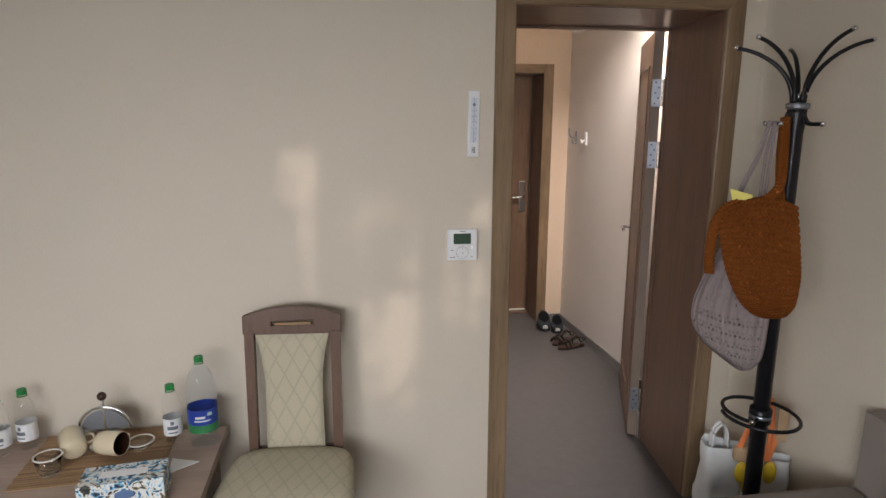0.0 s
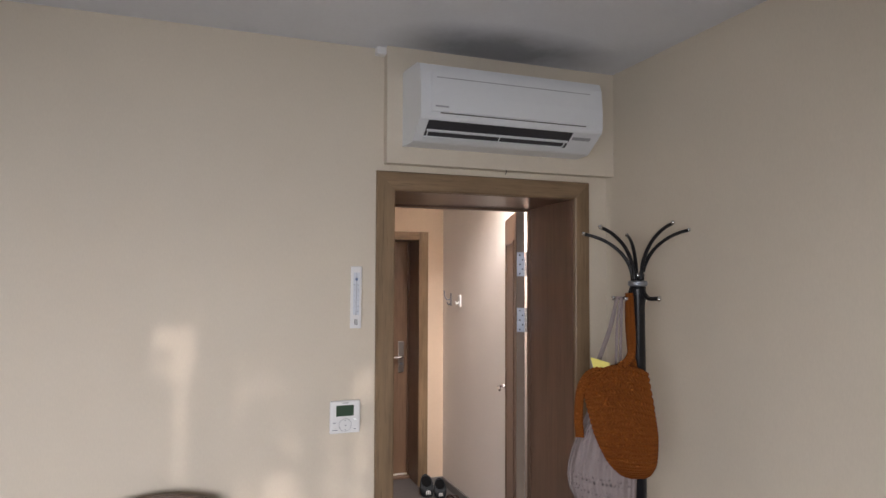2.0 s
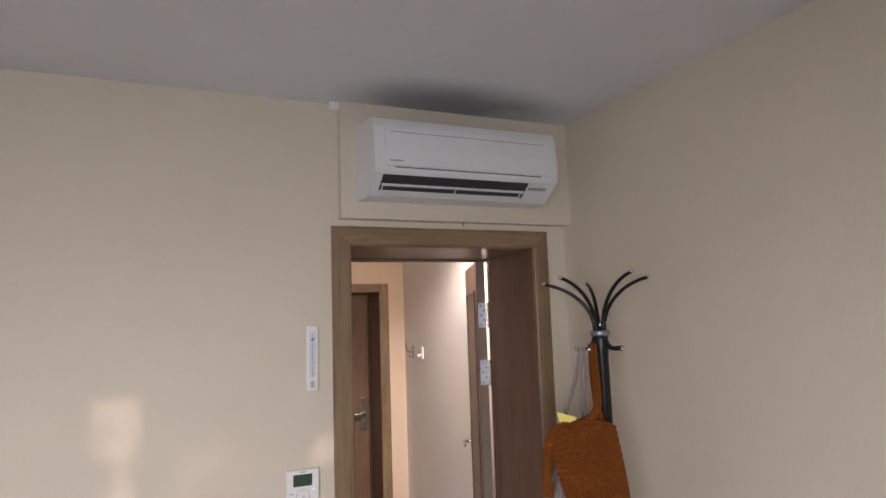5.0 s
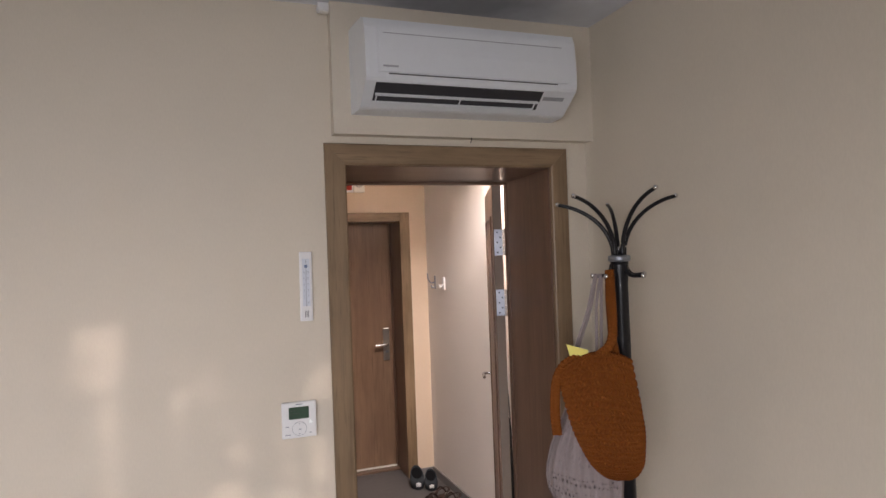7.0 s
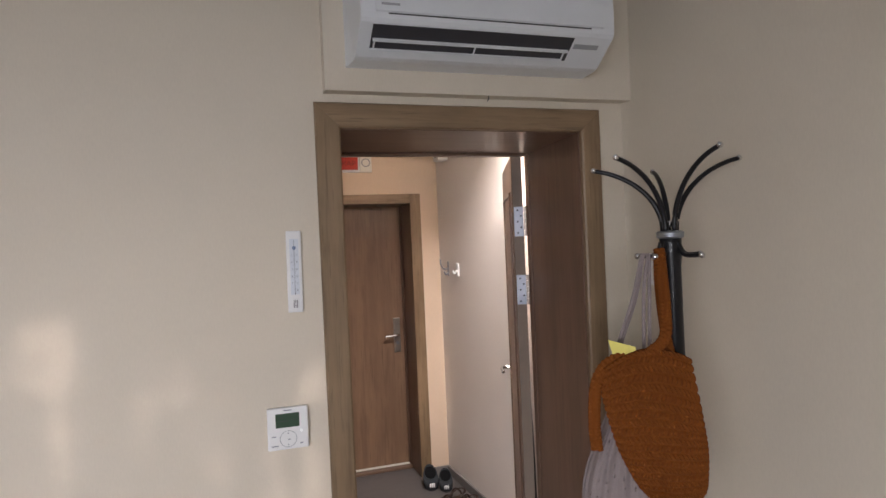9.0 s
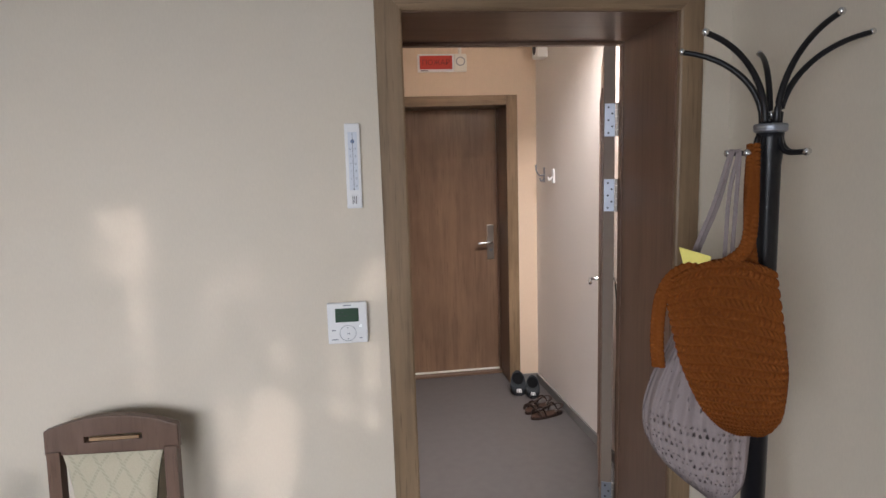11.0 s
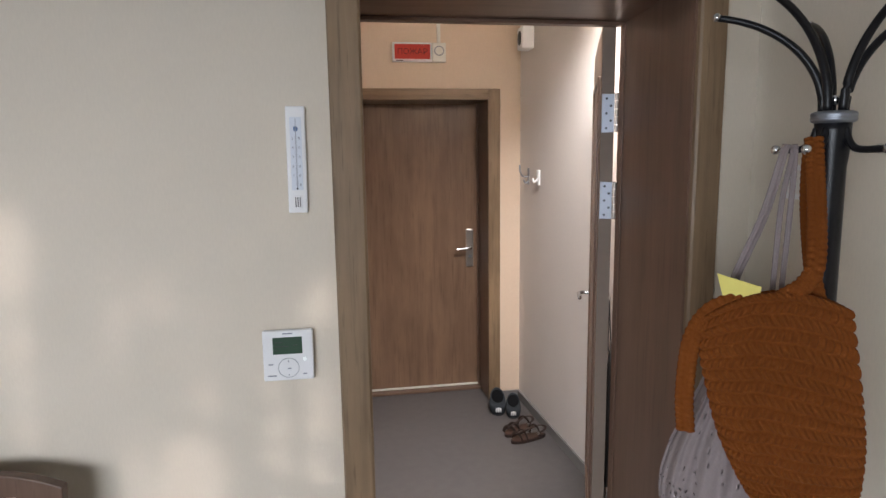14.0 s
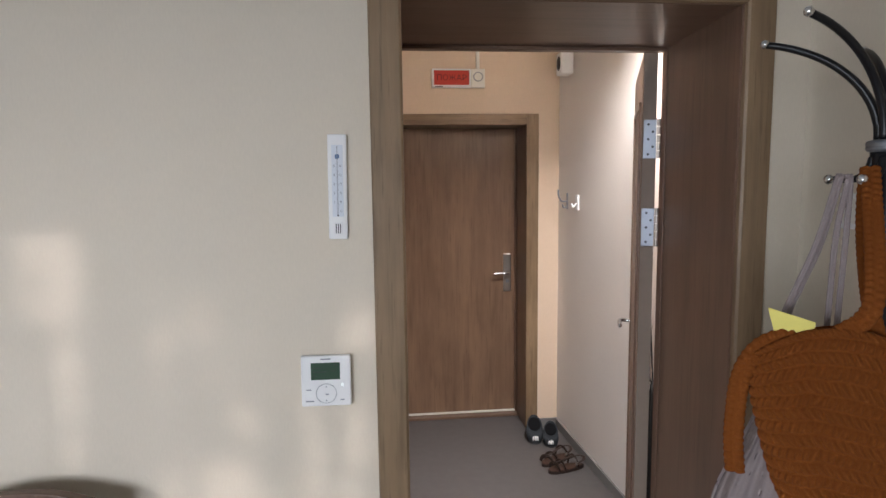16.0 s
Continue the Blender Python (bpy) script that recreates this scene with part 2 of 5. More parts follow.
def quilted(name, c):
    m, nt, b = principled(name, 0.85, spec=0.2)
    v = coords(nt)
    sep = nt.nodes.new("ShaderNodeSeparateXYZ")
    nt.links.new(v, sep.inputs[0])
    x, y, z = sep.outputs
    up = math_node(nt, "ADD", z, math_node(nt, "MULTIPLY", y, 1.0))
    lines = None
    for s in (1, -1):
        d = math_node(nt, "ADD", math_node(nt, "MULTIPLY", x, 1.75 * s), up)
        f = math_node(nt, "FRACT", math_node(nt, "MULTIPLY", d, 8.6))
        d2 = math_node(nt, "ABSOLUTE", math_node(nt, "SUBTRACT", f, 0.5))
        l = math_node(nt, "LESS_THAN", d2, 0.075)
        lines = l if lines is None else math_node(nt, "MAXIMUM", lines, l)
    dash = math_node(nt, "GREATER_THAN", math_node(nt, "FRACT", math_node(nt, "MULTIPLY", math_node(nt, "ADD", up, math_node(nt, "MULTIPLY", x, 0.7)), 95)), 0.45)
    n1 = noise_tex(nt, v, 420, 3, 0.7)
    base = ramp(nt, n1, [(0.3, scaled(c, 0.88)), (0.7, scaled(c, 1.08))])
    col = mixc(nt, math_node(nt, "MULTIPLY", lines, math_node(nt, "ADD", math_node(nt, "MULTIPLY", dash, 0.30), 0.10)), base, scaled(c, 0.55))
    nt.links.new(col, b.inputs["Base Color"])
    h = math_node(nt, "SUBTRACT", math_node(nt, "MULTIPLY", n1, 0.4), lines)
    bump(nt, b, h, 0.4, 0.002)
    return m


LED = bpy.data.materials.new("lit_indicator")
LED.use_nodes = True
LED.node_tree.nodes["Principled BSDF"].inputs["Emission Color"].default_value = (0.75, 1.0, 0.9, 1)
LED.node_tree.nodes["Principled BSDF"].inputs["Emission Strength"].default_value = 1.6
QUILT = quilted("sage_quilted_upholstery", (0.50, 0.455, 0.335))


def floral(name):
    m, nt, b = principled(name, 0.4)
    v = coords(nt)
    n = noise_tex(nt, v, 24, 2, 0.5, 2.2)
    col = ramp(nt, n, [(0.36, (0.015, 0.02, 0.03)), (0.41, (0.05, 0.20, 0.38)), (0.46, (0.28, 0.56, 0.70)), (0.49, (0.74, 0.75, 0.72)), (0.58, (0.72, 0.72, 0.68)), (0.61, (0.26, 0.20, 0.10)), (0.65, (0.02, 0.03, 0.03))])
    nt.links.new(col, b.inputs["Base Color"])
    return m


FLORAL = floral("floral_tissue_box_print")


# ---- mesh helpers ----
def part(name, bm, material, parent=None, label="", smooth=False):
    me = bpy.data.meshes.new(name)
    bmesh.ops.recalc_face_normals(bm, faces=bm.faces[:])
    if smooth:
        for f in bm.faces:
            f.smooth = True
    bm.to_mesh(me)
    bm.free()
    me.materials.append(material)
    ob = new(name, me)
    if parent is not None:
        ob.parent = parent
    if label:
        ob["label"] = label
    return ob


def thing(name, m, label, category, group=""):
    ob = new(name)
    ob.matrix_world = m
    ob.empty_display_size = 0.05
    return tagged(ob, label, category, group)


def box(x0, y0, z0, x1, y1, z1, bevel=0.0, seg=2, bm=None):
    b = bm if bm is not None else bmesh.new()
    r = bmesh.ops.create_cube(b, size=1.0, matrix=Matrix.LocRotScale(((x0 + x1) / 2, (y0 + y1) / 2, (z0 + z1) / 2), None, (abs(x1 - x0), abs(y1 - y0), abs(z1 - z0))))
    if bevel:
        es = list({e for v in r["verts"] for e in v.link_edges})
        bmesh.ops.bevel(b, geom=es, offset=bevel, segments=seg, affect="EDGES", profile=0.5)
    return b


def lathe(profile, steps=32, bm=None, closed=False):
    b = bm if bm is not None else bmesh.new()
    rings = []
    for r, z in profile:
        rings.append([b.verts.new((r * math.cos(2 * math.pi * i / steps), r * math.sin(2 * math.pi * i / steps), z)) for i in range(steps)])
    for a, c in zip(rings, rings[1:]):
        for i in range(steps):
            b.faces.new((a[i], a[(i + 1) % steps], c[(i + 1) % steps], c[i]))
    if closed:
        b.faces.new(rings[0])
        b.faces.new(rings[-1])
    return b


def tube(points, radius, steps=10, bm=None, flat=1.0, caps=True, up=(0, 0, 1)):
    """A bent tube through points; flat under 1 makes it a strap."""
    b = bm if bm is not None else bmesh.new()
    pts = [Vector(p) for p in points]
    rings = []
    for i, p in enumerate(pts):
        d = (pts[min(i + 1, len(pts) - 1)] - pts[max(i - 1, 0)]).normalized()
        ref = Vector(up)
        if abs(d.dot(ref)) > 0.98:
            ref = Vector((1, 0, 0))
        s = d.cross(ref).normalized()
        u = s.cross(d).normalized()
        r = radius[i] if isinstance(radius, (list, tuple)) else radius
        rings.append([b.verts.new(p + s * (r * math.cos(2 * math.pi * k / steps)) + u * (r * flat * math.sin(2 * math.pi * k / steps))) for k in range(steps)])
    for a, c in zip(rings, rings[1:]):
        for k in range(steps):
            b.faces.new((a[k], a[(k + 1) % steps], c[(k + 1) % steps], c[k]))
    if caps:
        b.faces.new(rings[0])
        b.faces.new(rings[-1])
    return b


def spline(ctrl, n=24):
    """Points of a smooth curve through the control points."""
    c = [Vector(p) for p in ctrl]
    c = [c[0] * 2 - c[1]] + c + [c[-1] * 2 - c[-2]]
    out = []
    for i in range(1, len(c) - 2):
        for k in range(n):
            t = k / n
            p0, p1, p2, p3 = c[i - 1], c[i], c[i + 1], c[i + 2]
            out.append(0.5 * ((2 * p1) + (p2 - p0) * t + (2 * p0 - 5 * p1 + 4 * p2 - p3) * t * t + (3 * p1 - p0 - 3 * p2 + p3) * t ** 3))
    out.append(c[-2])
    return out


def extrude_poly(poly, lo, hi, axis="x", bm=None):
    """A prism: a closed outline in the plane across the axis, from lo to hi along it."""
    b = bm if bm is not None else bmesh.new()

    def at(u, v, w):
        return {"x": (w, u, v), "y": (u, w, v), "z": (u, v, w)}[axis]
    a = [b.verts.new(at(u, v, lo)) for u, v in poly]
    c = [b.verts.new(at(u, v, hi)) for u, v in poly]
    n = len(poly)
    for i in range(n):
        b.faces.new((a[i], a[(i + 1) % n], c[(i + 1) % n], c[i]))
    b.faces.new(a)
    b.faces.new(c)
    return b


def soften(bm, offset, seg=2, angle=0.5):
    es = [e for e in bm.edges if len(e.link_faces) == 2 and e.calc_face_angle(0) > angle]
    bmesh.ops.bevel(bm, geom=es, offset=offset, segments=seg, affect="EDGES", profile=0.5)
    return bm


def ball(c, r, bm=None, sub=2, squash=(1, 1, 1)):
    b = bm if bm is not None else bmesh.new()
    bmesh.ops.create_icosphere(b, subdivisions=sub, radius=1.0, matrix=Matrix.LocRotScale(c, None, tuple(r * s for s in squash)))
    return b


def rod(p0, p1, r, steps=14, bm=None):
    return tube([p0, p1], r, steps, bm)


def lettering(name, text, size, m, material, parent, depth=0.0006, align="CENTER"):
    cu = bpy.data.curves.new(name, "FONT")
    cu.body, cu.size, cu.extrude, cu.align_x, cu.align_y = text, size, depth, align, "CENTER"
    tmp = new(name, cu)
    dg = bpy.context.evaluated_depsgraph_get()
    me = bpy.data.meshes.new_from_object(tmp.evaluated_get(dg))
    bpy.data.objects.remove(tmp)
    me.materials.clear()
    me.materials.append(material)
    ob = new(name, me)
    ob.parent = parent
    ob.matrix_basis = m
    return ob


def setting(ob, label="", category=""):
    return tagged(ob, label, category, kind="structure")


# ---- the large structure ----
H = 2.602
OX0, OX1, OZ = 0.055, 0.955, 2.061


CORNER = [(p.x, p.y) for p in spline([(1.060, 0.0, 0), (1.064, -0.018, 0), (1.066, -0.045, 0), (1.067, -0.10, 0)], 5)] + [(1.070, -3.4)]


def right_x(y):
    for (xa, ya), (xb, yb) in zip(CORNER, CORNER[1:]):
        if y >= yb:
            return xa + (xb - xa) * (ya - y) / (ya - yb)
    return CORNER[-1][0]


HALL_END = 2.398


def hall_x(y):
    return 1.163 + 0.042 * (HALL_END - y)


setting(part("floor", box(-3.2, -3.6, -0.12, 1.6, 3.2, 0.0), FLOOR), "grey-brown speckled linoleum floor running into the hall", "floor")
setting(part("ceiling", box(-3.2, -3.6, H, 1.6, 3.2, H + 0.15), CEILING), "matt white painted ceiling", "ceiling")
b = box(-3.2, 0, 0, OX0, 0.5, H)
box(OX1, 0, 0, 1.6, 0.5, H, bm=b)
box(OX0, 0, OZ, OX1, 0.5, H, bm=b)
setting(part("wall_front", b, WALL), "cream textured wallpaper wall with a doorway", "wall")
setting(part("wall_right", extrude_poly([(x, max(y - 0.0005, -3.4)) for x, y in CORNER] + [(1.6, -3.4), (1.6, -0.0005)], 0, H, "z"), WALL), "cream textured wallpaper side wall", "wall")
setting(part("wall_left", box(-3.2, -3.4, 0, -3.0, 0, H), WALL), "cream textured wallpaper wall", "wall")
WX0, WX1, WZ0, WZ1 = -2.55, -0.25, 0.75, 2.10
b = box(-3.2, -3.6, 0, WX0, -3.4, H)
box(WX1, -3.6, 0, 1.6, -3.4, H, bm=b)
box(WX0, -3.6, 0, WX1, -3.4, WZ0, bm=b)
box(WX0, -3.6, WZ1, WX1, -3.4, H, bm=b)
setting(part("wall_back", b, WALL), "cream wall with the window", "wall")
setting(part("wall_hall_right", extrude_poly([(hall_x(0.5), 0.5), (1.6, 0.5), (1.6, HALL_END), (hall_x(HALL_END), HALL_END)], 0, H, "z"), HALL_WALL), "pale peach wallpaper hall wall", "wall")
setting(part("wall_hall_left", box(-1.1, 0.5, 0, -0.9, HALL_END, H), HALL_WALL), "pale peach wallpaper hall wall", "wall")
FD0, FD1, FDZ = 0.055, 0.968, 1.985
b = box(-1.1, HALL_END, 0, FD0, 3.2, H)
box(FD1, HALL_END, 0, 1.6, 3.2, H, bm=b)
box(FD0, HALL_END, FDZ, FD1, 3.2, H, bm=b)
setting(part("wall_hall_end", b, HALL_PEACH), "pale peach hall end wall with a door", "wall")
# boxed-out panel over the doorway, on which the air conditioner hangs
setting(part("wall_panel", soften(extrude_poly([(0.030, -0.0), (0.030, -0.050), (right_x(-0.050), -0.050), (right_x(0), -0.0)], 2.146, H - 0.001, "z"), 0.004), WALL), "boxed-out cream wall panel above the doorway", "wall panel")
# skirting
setting(part("baseboard", extrude_poly([(hall_x(0.6) - 0.012, 0.6), (hall_x(0.6), 0.6), (hall_x(HALL_END), HALL_END), (1.0285, HALL_END), (1.0285, HALL_END - 0.012), (hall_x(HALL_END - 0.012) - 0.012, HALL_END - 0.012)], 0, 0.058, "z"), SKIRT), "grey vinyl hall skirting", "skirting")
# window behind the walker
win = setting(new("window_1"), "white plastic double window in the back wall", "window")
win.matrix_world = pose(0, -3.5, 0)
for x0, x1, z0, z1 in ((WX0, WX1, WZ0, WZ0 + 0.07), (WX0, WX1, WZ1 - 0.07, WZ1), (WX0, WX0 + 0.07, WZ0 + 0.07, WZ1 - 0.07), (WX1 - 0.07, WX1, WZ0 + 0.07, WZ1 - 0.07), (-1.55, -1.45, WZ0 + 0.07, WZ1 - 0.07)):
    part("window_frame", box(x0, -0.035, z0, x1, 0.035, z1, 0.006), WHITE, win)
for x0, x1 in ((WX0 + 0.07, -1.55), (-1.45, WX1 - 0.07)):
    p = part("pane", box(x0, -0.004, WZ0 + 0.07, x1, 0.004, WZ1 - 0.07), PANE, win)
    p.visible_shadow = False
part("window_sill", box(WX0, 0.04, WZ0 - 0.03, WX1, 0.25, WZ0 + 0.0, 0.008), WHITE, win)


# ---- doorway of the room ----
def doorway():
    d = setting(new("door_1"), "oak-veneer door lining and casing round a deep doorway", "door")
    d.matrix_world = pose(0, 0, 0)
    x0, x1, zt = 0.073, 0.884, 2.043
    xf = 0.938
    part("lining", soften(extrude_poly([(x1, 0.0), (OX1 - 0.001, 0.0), (OX1 - 0.001, 0.512), (xf, 0.512)], 0, zt + 0.017, "z"), 0.002), LINING, d)
    part("lining", box(OX0 + 0.001, 0.0, 0, x0, 0.512, zt + 0.017, 0.002), LINING, d)
    part("lining", extrude_poly([(x0, 0.0), (x1 - 0.0005, 0.0), (xf - 0.0005, 0.512), (x0, 0.512)], zt, zt + 0.017, "z"), LINING_X, d)
    # casing with mitred corners, a bead along its inner edge
    a, c, top = 0.0, 0.965, 2.12
    prof = ((0.0, -0.010), (0.004, -0.0155), (0.068, -0.016), (0.074, -0.012), (0.075, 0.0), (0.0, 0.0))

    def casing(p, q, inward):
        bm = bmesh.new()
        rows = []
        for base, diag in (p, q):
            rows.append([bm.verts.new((base[0] + diag[0] * w, h, base[1] + diag[1] * w)) for w, h in prof])
        n = len(prof)
        for i in range(n):
            bm.faces.new((rows[0][i], rows[0][(i + 1) % n], rows[1][(i + 1) % n], rows[1][i]))
        bm.faces.new(rows[0])
        bm.faces.new(rows[1])
        return bm
    part("casing", casing(((a, 0.0), (1, 0)), ((a, top), (1, -1)), 1), OAK, d)
    part("casing", casing(((c, 0.0), (-1, 0)), ((c, top), (-1, -1)), -1), OAK, d)
    part("casing", casing(((a + 0.0006, top), (1, -1)), ((c - 0.0006, top), (-1, -1)), 1), OAK_X, d)
    # door stop at the far side
    part("door_stop", box(xf - 0.009, 0.472, 0, xf - 0.0045, 0.506, zt - 0.002, 0.002), LINING, d)
    part("door_stop", box(x0, 0.47, zt - 0.012, xf - 0.010, 0.505, zt - 0.0005, 0.002), LINING_X, d)
    return d


doorway()


def open_leaf():
    """The leaf, hung at the far side of the doorway, swung into the hall almost to its wall."""
    L, T, HT = 0.71, 0.044, 2.040
    m = pose(0.876, 0.524, 0.012, 0, 0, -21.3)
    d = thing("open_door", m, "brown oak-veneer door leaf standing open against the hall wall", "door")
    part("leaf", box(0, 0, 0, T, L, HT - 0.012, 0.003), DOOR_WOOD, d)
    part("edge_band", box(0.001, -0.0012, 0.004, T - 0.001, 0.0005, HT - 0.016), EDGE, d, "taupe edge band")
    for y0, y1, z0, z1 in ((0.10, 0.115, 0.18, 1.88), (0.595, 0.61, 0.18, 1.88), (0.115, 0.595, 0.18, 0.195), (0.115, 0.595, 1.865, 1.88)):
        part("moulding", box(-0.007, y0, z0, 0.001, y1, z1, 0.002), LINING, d)
    for z in (0.14, 1.400, 1.687):
        h = part("hinge_plate", box(0.004, -0.003, z, 0.044, 0.0005, z + 0.125, 0.001), STEEL, d, "zinc hinge plate with dark screws")
        for k in range(5):
            part("screw", rod((0.019 + 0.014 * (k % 2), -0.0045, z + 0.014 + 0.024 * k), (0.019 + 0.014 * (k % 2), -0.0025, z + 0.014 + 0.024 * k), 0.0042, 10), DARK_GREY, h)
        for k in range(5):
            part("knuckle", rod((0.051, -0.008, z + 0.0255 * k), (0.051, -0.008, z + 0.0255 * k + 0.0235), 0.0065, 12), BRASS_GREY, h)
    for s, x, q in ((-1, 0.0, 1.0), (1, T, 0.70)):
        pl = part("handle_plate", box(x + s * 0.0005, L - 0.085, 0.955, x + s * 0.006, L - 0.050, 1.055, 0.002), CHROME, d, "chrome lever handle")
        pts = spline([(x + s * 0.004, L - 0.068, 1.0), (x + s * q * 0.030, L - 0.068, 1.0), (x + s * q * 0.046, L - 0.080, 1.0), (x + s * q * 0.048, L - 0.11, 1.0), (x + s * q * 0.046, L - 0.17, 0.998)], 8)
        part("lever", tube(pts, 0.0085, 12), CHROME, pl, smooth=True)
    return d


open_leaf()

# strap and folded dark umbrella hanging on the far handle of the leaf
u = thing("umbrella", pose(1.186, 1.062, 0.0), "slim black folded umbrella hanging by its strap from the door handle", "umbrella")
part("strap", tube(spline([(0.0, 0.05, 1.0), (-0.004, 0.02, 0.90), (-0.012, 0.0, 0.80), (-0.012, -0.005, 0.765), (0.002, 0.0, 0.745), (0.010, 0.02, 0.80), (0.010, 0.05, 1.0)], 8), 0.0035, 8), CORD, u)
part("canopy", tube([(0, 0, 0.745), (-0.001, 0, 0.70), (-0.002, 0, 0.45), (0, 0, 0.14), (0, 0, 0.10)], [0.005, 0.009, 0.013, 0.013, 0.008], 12), CORD, u, smooth=True)
part("tip", rod((0, 0, 0.10), (0, 0, 0.05), 0.006), CHROME, u)


def hall_door():
    d = setting(new("door_2"), "closed oak-veneer entrance door at the end of the hall", "door")
    d.matrix_world = pose(0, HALL_END, 0)
    x0, x1, zt = 0.072, 0.951, 1.968
    part("casing", soften(box(x1, -0.016, 0, x1 + 0.077, 0, zt + 0.067), 0.003), OAK, d)
    part("casing", soften(box(x0 - 0.077, -0.016, 0, x0, 0, zt + 0.067), 0.003), OAK, d)
    part("casing", soften(box(x0, -0.0155, zt, x1, 0, zt + 0.0665), 0.003), OAK_X, d)
    part("lining", box(x1, 0.0, 0, FD1 - 0.001, 0.30, zt + 0.016), LINING, d)
    part("lining", box(FD0 + 0.001, 0.0, 0, x0, 0.30, zt + 0.016), LINING, d)
    part("lining", box(x0, 0.0, zt, x1, 0.30, zt + 0.016), LINING_X, d)
    part("door_stop", box(x1 - 0.012, 0.250, 0, x1 - 0.001, 0.274, zt - 0.001, 0.003), LINING, d)
    part("door_leaf", box(x0 + 0.003, 0.275, 0.024, x1 - 0.003, 0.30, zt - 0.003, 0.003), DOOR_WOOD, d)
    part("threshold", box(x0, 0.20, 0.0, x1, 0.30, 0.018, 0.003), LINING_X, d)
    part("threshold_strip", box(x0, 0.252, 0.0185, x1 - 0.013, 0.272, 0.028, 0.002), WARM_WHITE, d, "worn aluminium threshold strip")
    hp = part("handle_plate", soften(box(0.860, 0.265, 0.868, 0.912, 0.2745, 1.128), 0.006), BRASS_GREY, d, "worn nickel lever handle on a long plate")
    part("cylinder", rod((0.886, 0.255, 0.940), (0.886, 0.266, 0.940), 0.013), STEEL, hp)
    part("lever", tube(spline([(0.886, 0.263, 1.002), (0.886, 0.229, 1.002), (0.874, 0.217, 1.002), (0.834, 0.215, 1.000), (0.782, 0.215, 0.997)], 8), 0.0095, 12), CHROME, hp, smooth=True)


hall_door()


# ---- on the walls ----
def thermometer():
    d = thing("wall_thermometer", pose(-0.077, 0, 1.6265, 0, 0.6, 0), "white plastic strip thermometer on the cream wall", "thermometer")
    part("body", soften(box(-0.0225, -0.011, -0.124, 0.0225, 0, 0.124), 0.003), WHITE, d)
    s = part("scale_plate", box(-0.0135, -0.0118, -0.070, 0.0135, -0.0105, 0.099, 0.0003), SCALE, d)
    for x in (-0.0142, 0.0136):
        part("rim", box(x, -0.0128, -0.070, x + 0.0012, -0.0105, 0.099), WHITE, d)
    part("tube", rod((0.0, -0.0126, -0.066), (0.0, -0.0126, 0.096), 0.0008), STEEL, d, "silvery glass tube")
    part("bulb", ball((0.0, -0.0132, -0.067), 0.0022), DARK_GREY, d)
    part("emblem", ball((0, -0.0124, 0.072), 0.0058, squash=(1, 0.12, 1.1)), INK_BLUE, s)
    for k, t in enumerate(("50", "40", "30", "20", "10", "0")):
        z = 0.050 - 0.0215 * k
        for ch, x in zip(t.rjust(2), (-0.0075, 0.0075)):
            if ch != " ":
                lettering("numeral", ch, 0.009, pose(x, -0.0121, z, 90, 0, 0), PRINT, s, 0.0002)
    for k in range(28):
        z = 0.055 - 0.0042 * k
        for x in (-0.0032, 0.0017):
            part("tick", box(x, -0.0122, z - 0.0003, x + 0.0015, -0.0117, z + 0.0003), PRINT, s)
    pl = part("grille", soften(box(-0.0095, -0.0125, -0.113, 0.0095, -0.0105, -0.083), 0.001), WHITE, d)
    for x in (-0.005, 0.0, 0.005):
        part("slot", box(x - 0.0011, -0.0131, -0.110, x + 0.0011, -0.0120, -0.087), DARK_GREY, pl)
    d.scale = (0.95, 1, 0.955)


thermometer()


def thermostat():
    d = thing("wall_controller", pose(-0.117, 0, 1.177, 0, 0.4, 0), "white square wall controller with a green display", "thermostat")
    part("back", box(-0.056, -0.006, -0.060, 0.056, 0, 0.060), MID_GREY, d)
    f = part("front", soften(box(-0.060, -0.019, -0.064, 0.060, -0.004, 0.064), 0.004), WHITE, d)
    part("display", box(-0.036, -0.0195, 0.004, 0.034, -0.0185, 0.047, 0.0004), LCD, d, "dark green display")
    for x0, x1, z in ((-0.031, -0.012, 0.034), (-0.030, 0.002, 0.024), (-0.031, -0.024, 0.014), (0.012, 0.022, 0.026), (0.020, 0.029, 0.041)):
        part("readout", box(x0, -0.0198, z - 0.0012, x1, -0.0194, z + 0.0012), LCD_MARK, d)
    ring = [(0.0 + 0.0245 * math.cos(a), -0.0193, -0.031 + 0.0245 * math.sin(a)) for a in [2 * math.pi * k / 40 for k in range(41)]]
    part("button_ring", tube(ring, 0.0008, 6, up=(0, 1, 0)), MID_GREY, d)
    for x0, x1, z in ((-0.048, -0.036, -0.021), (-0.050, -0.030, -0.050), (0.034, 0.043, -0.048), (-0.002, 0.006, -0.033), (-0.0015, 0.0015, -0.014), (-0.0015, 0.0015, -0.049)):
        part("button_mark", box(x0, -0.0196, z - 0.0014, x1, -0.0189, z + 0.0014), PRINT, d)
    part("maker_mark", box(-0.012, -0.0196, 0.0545, 0.012, -0.0189, 0.0575), PRINT, d)
    part("indicator", rod((0.039, -0.0198, -0.010), (0.039, -0.0186, -0.010), 0.0030), LED, d, "lit green-white indicator")
    d.scale = (0.955, 1, 0.945)


thermostat()


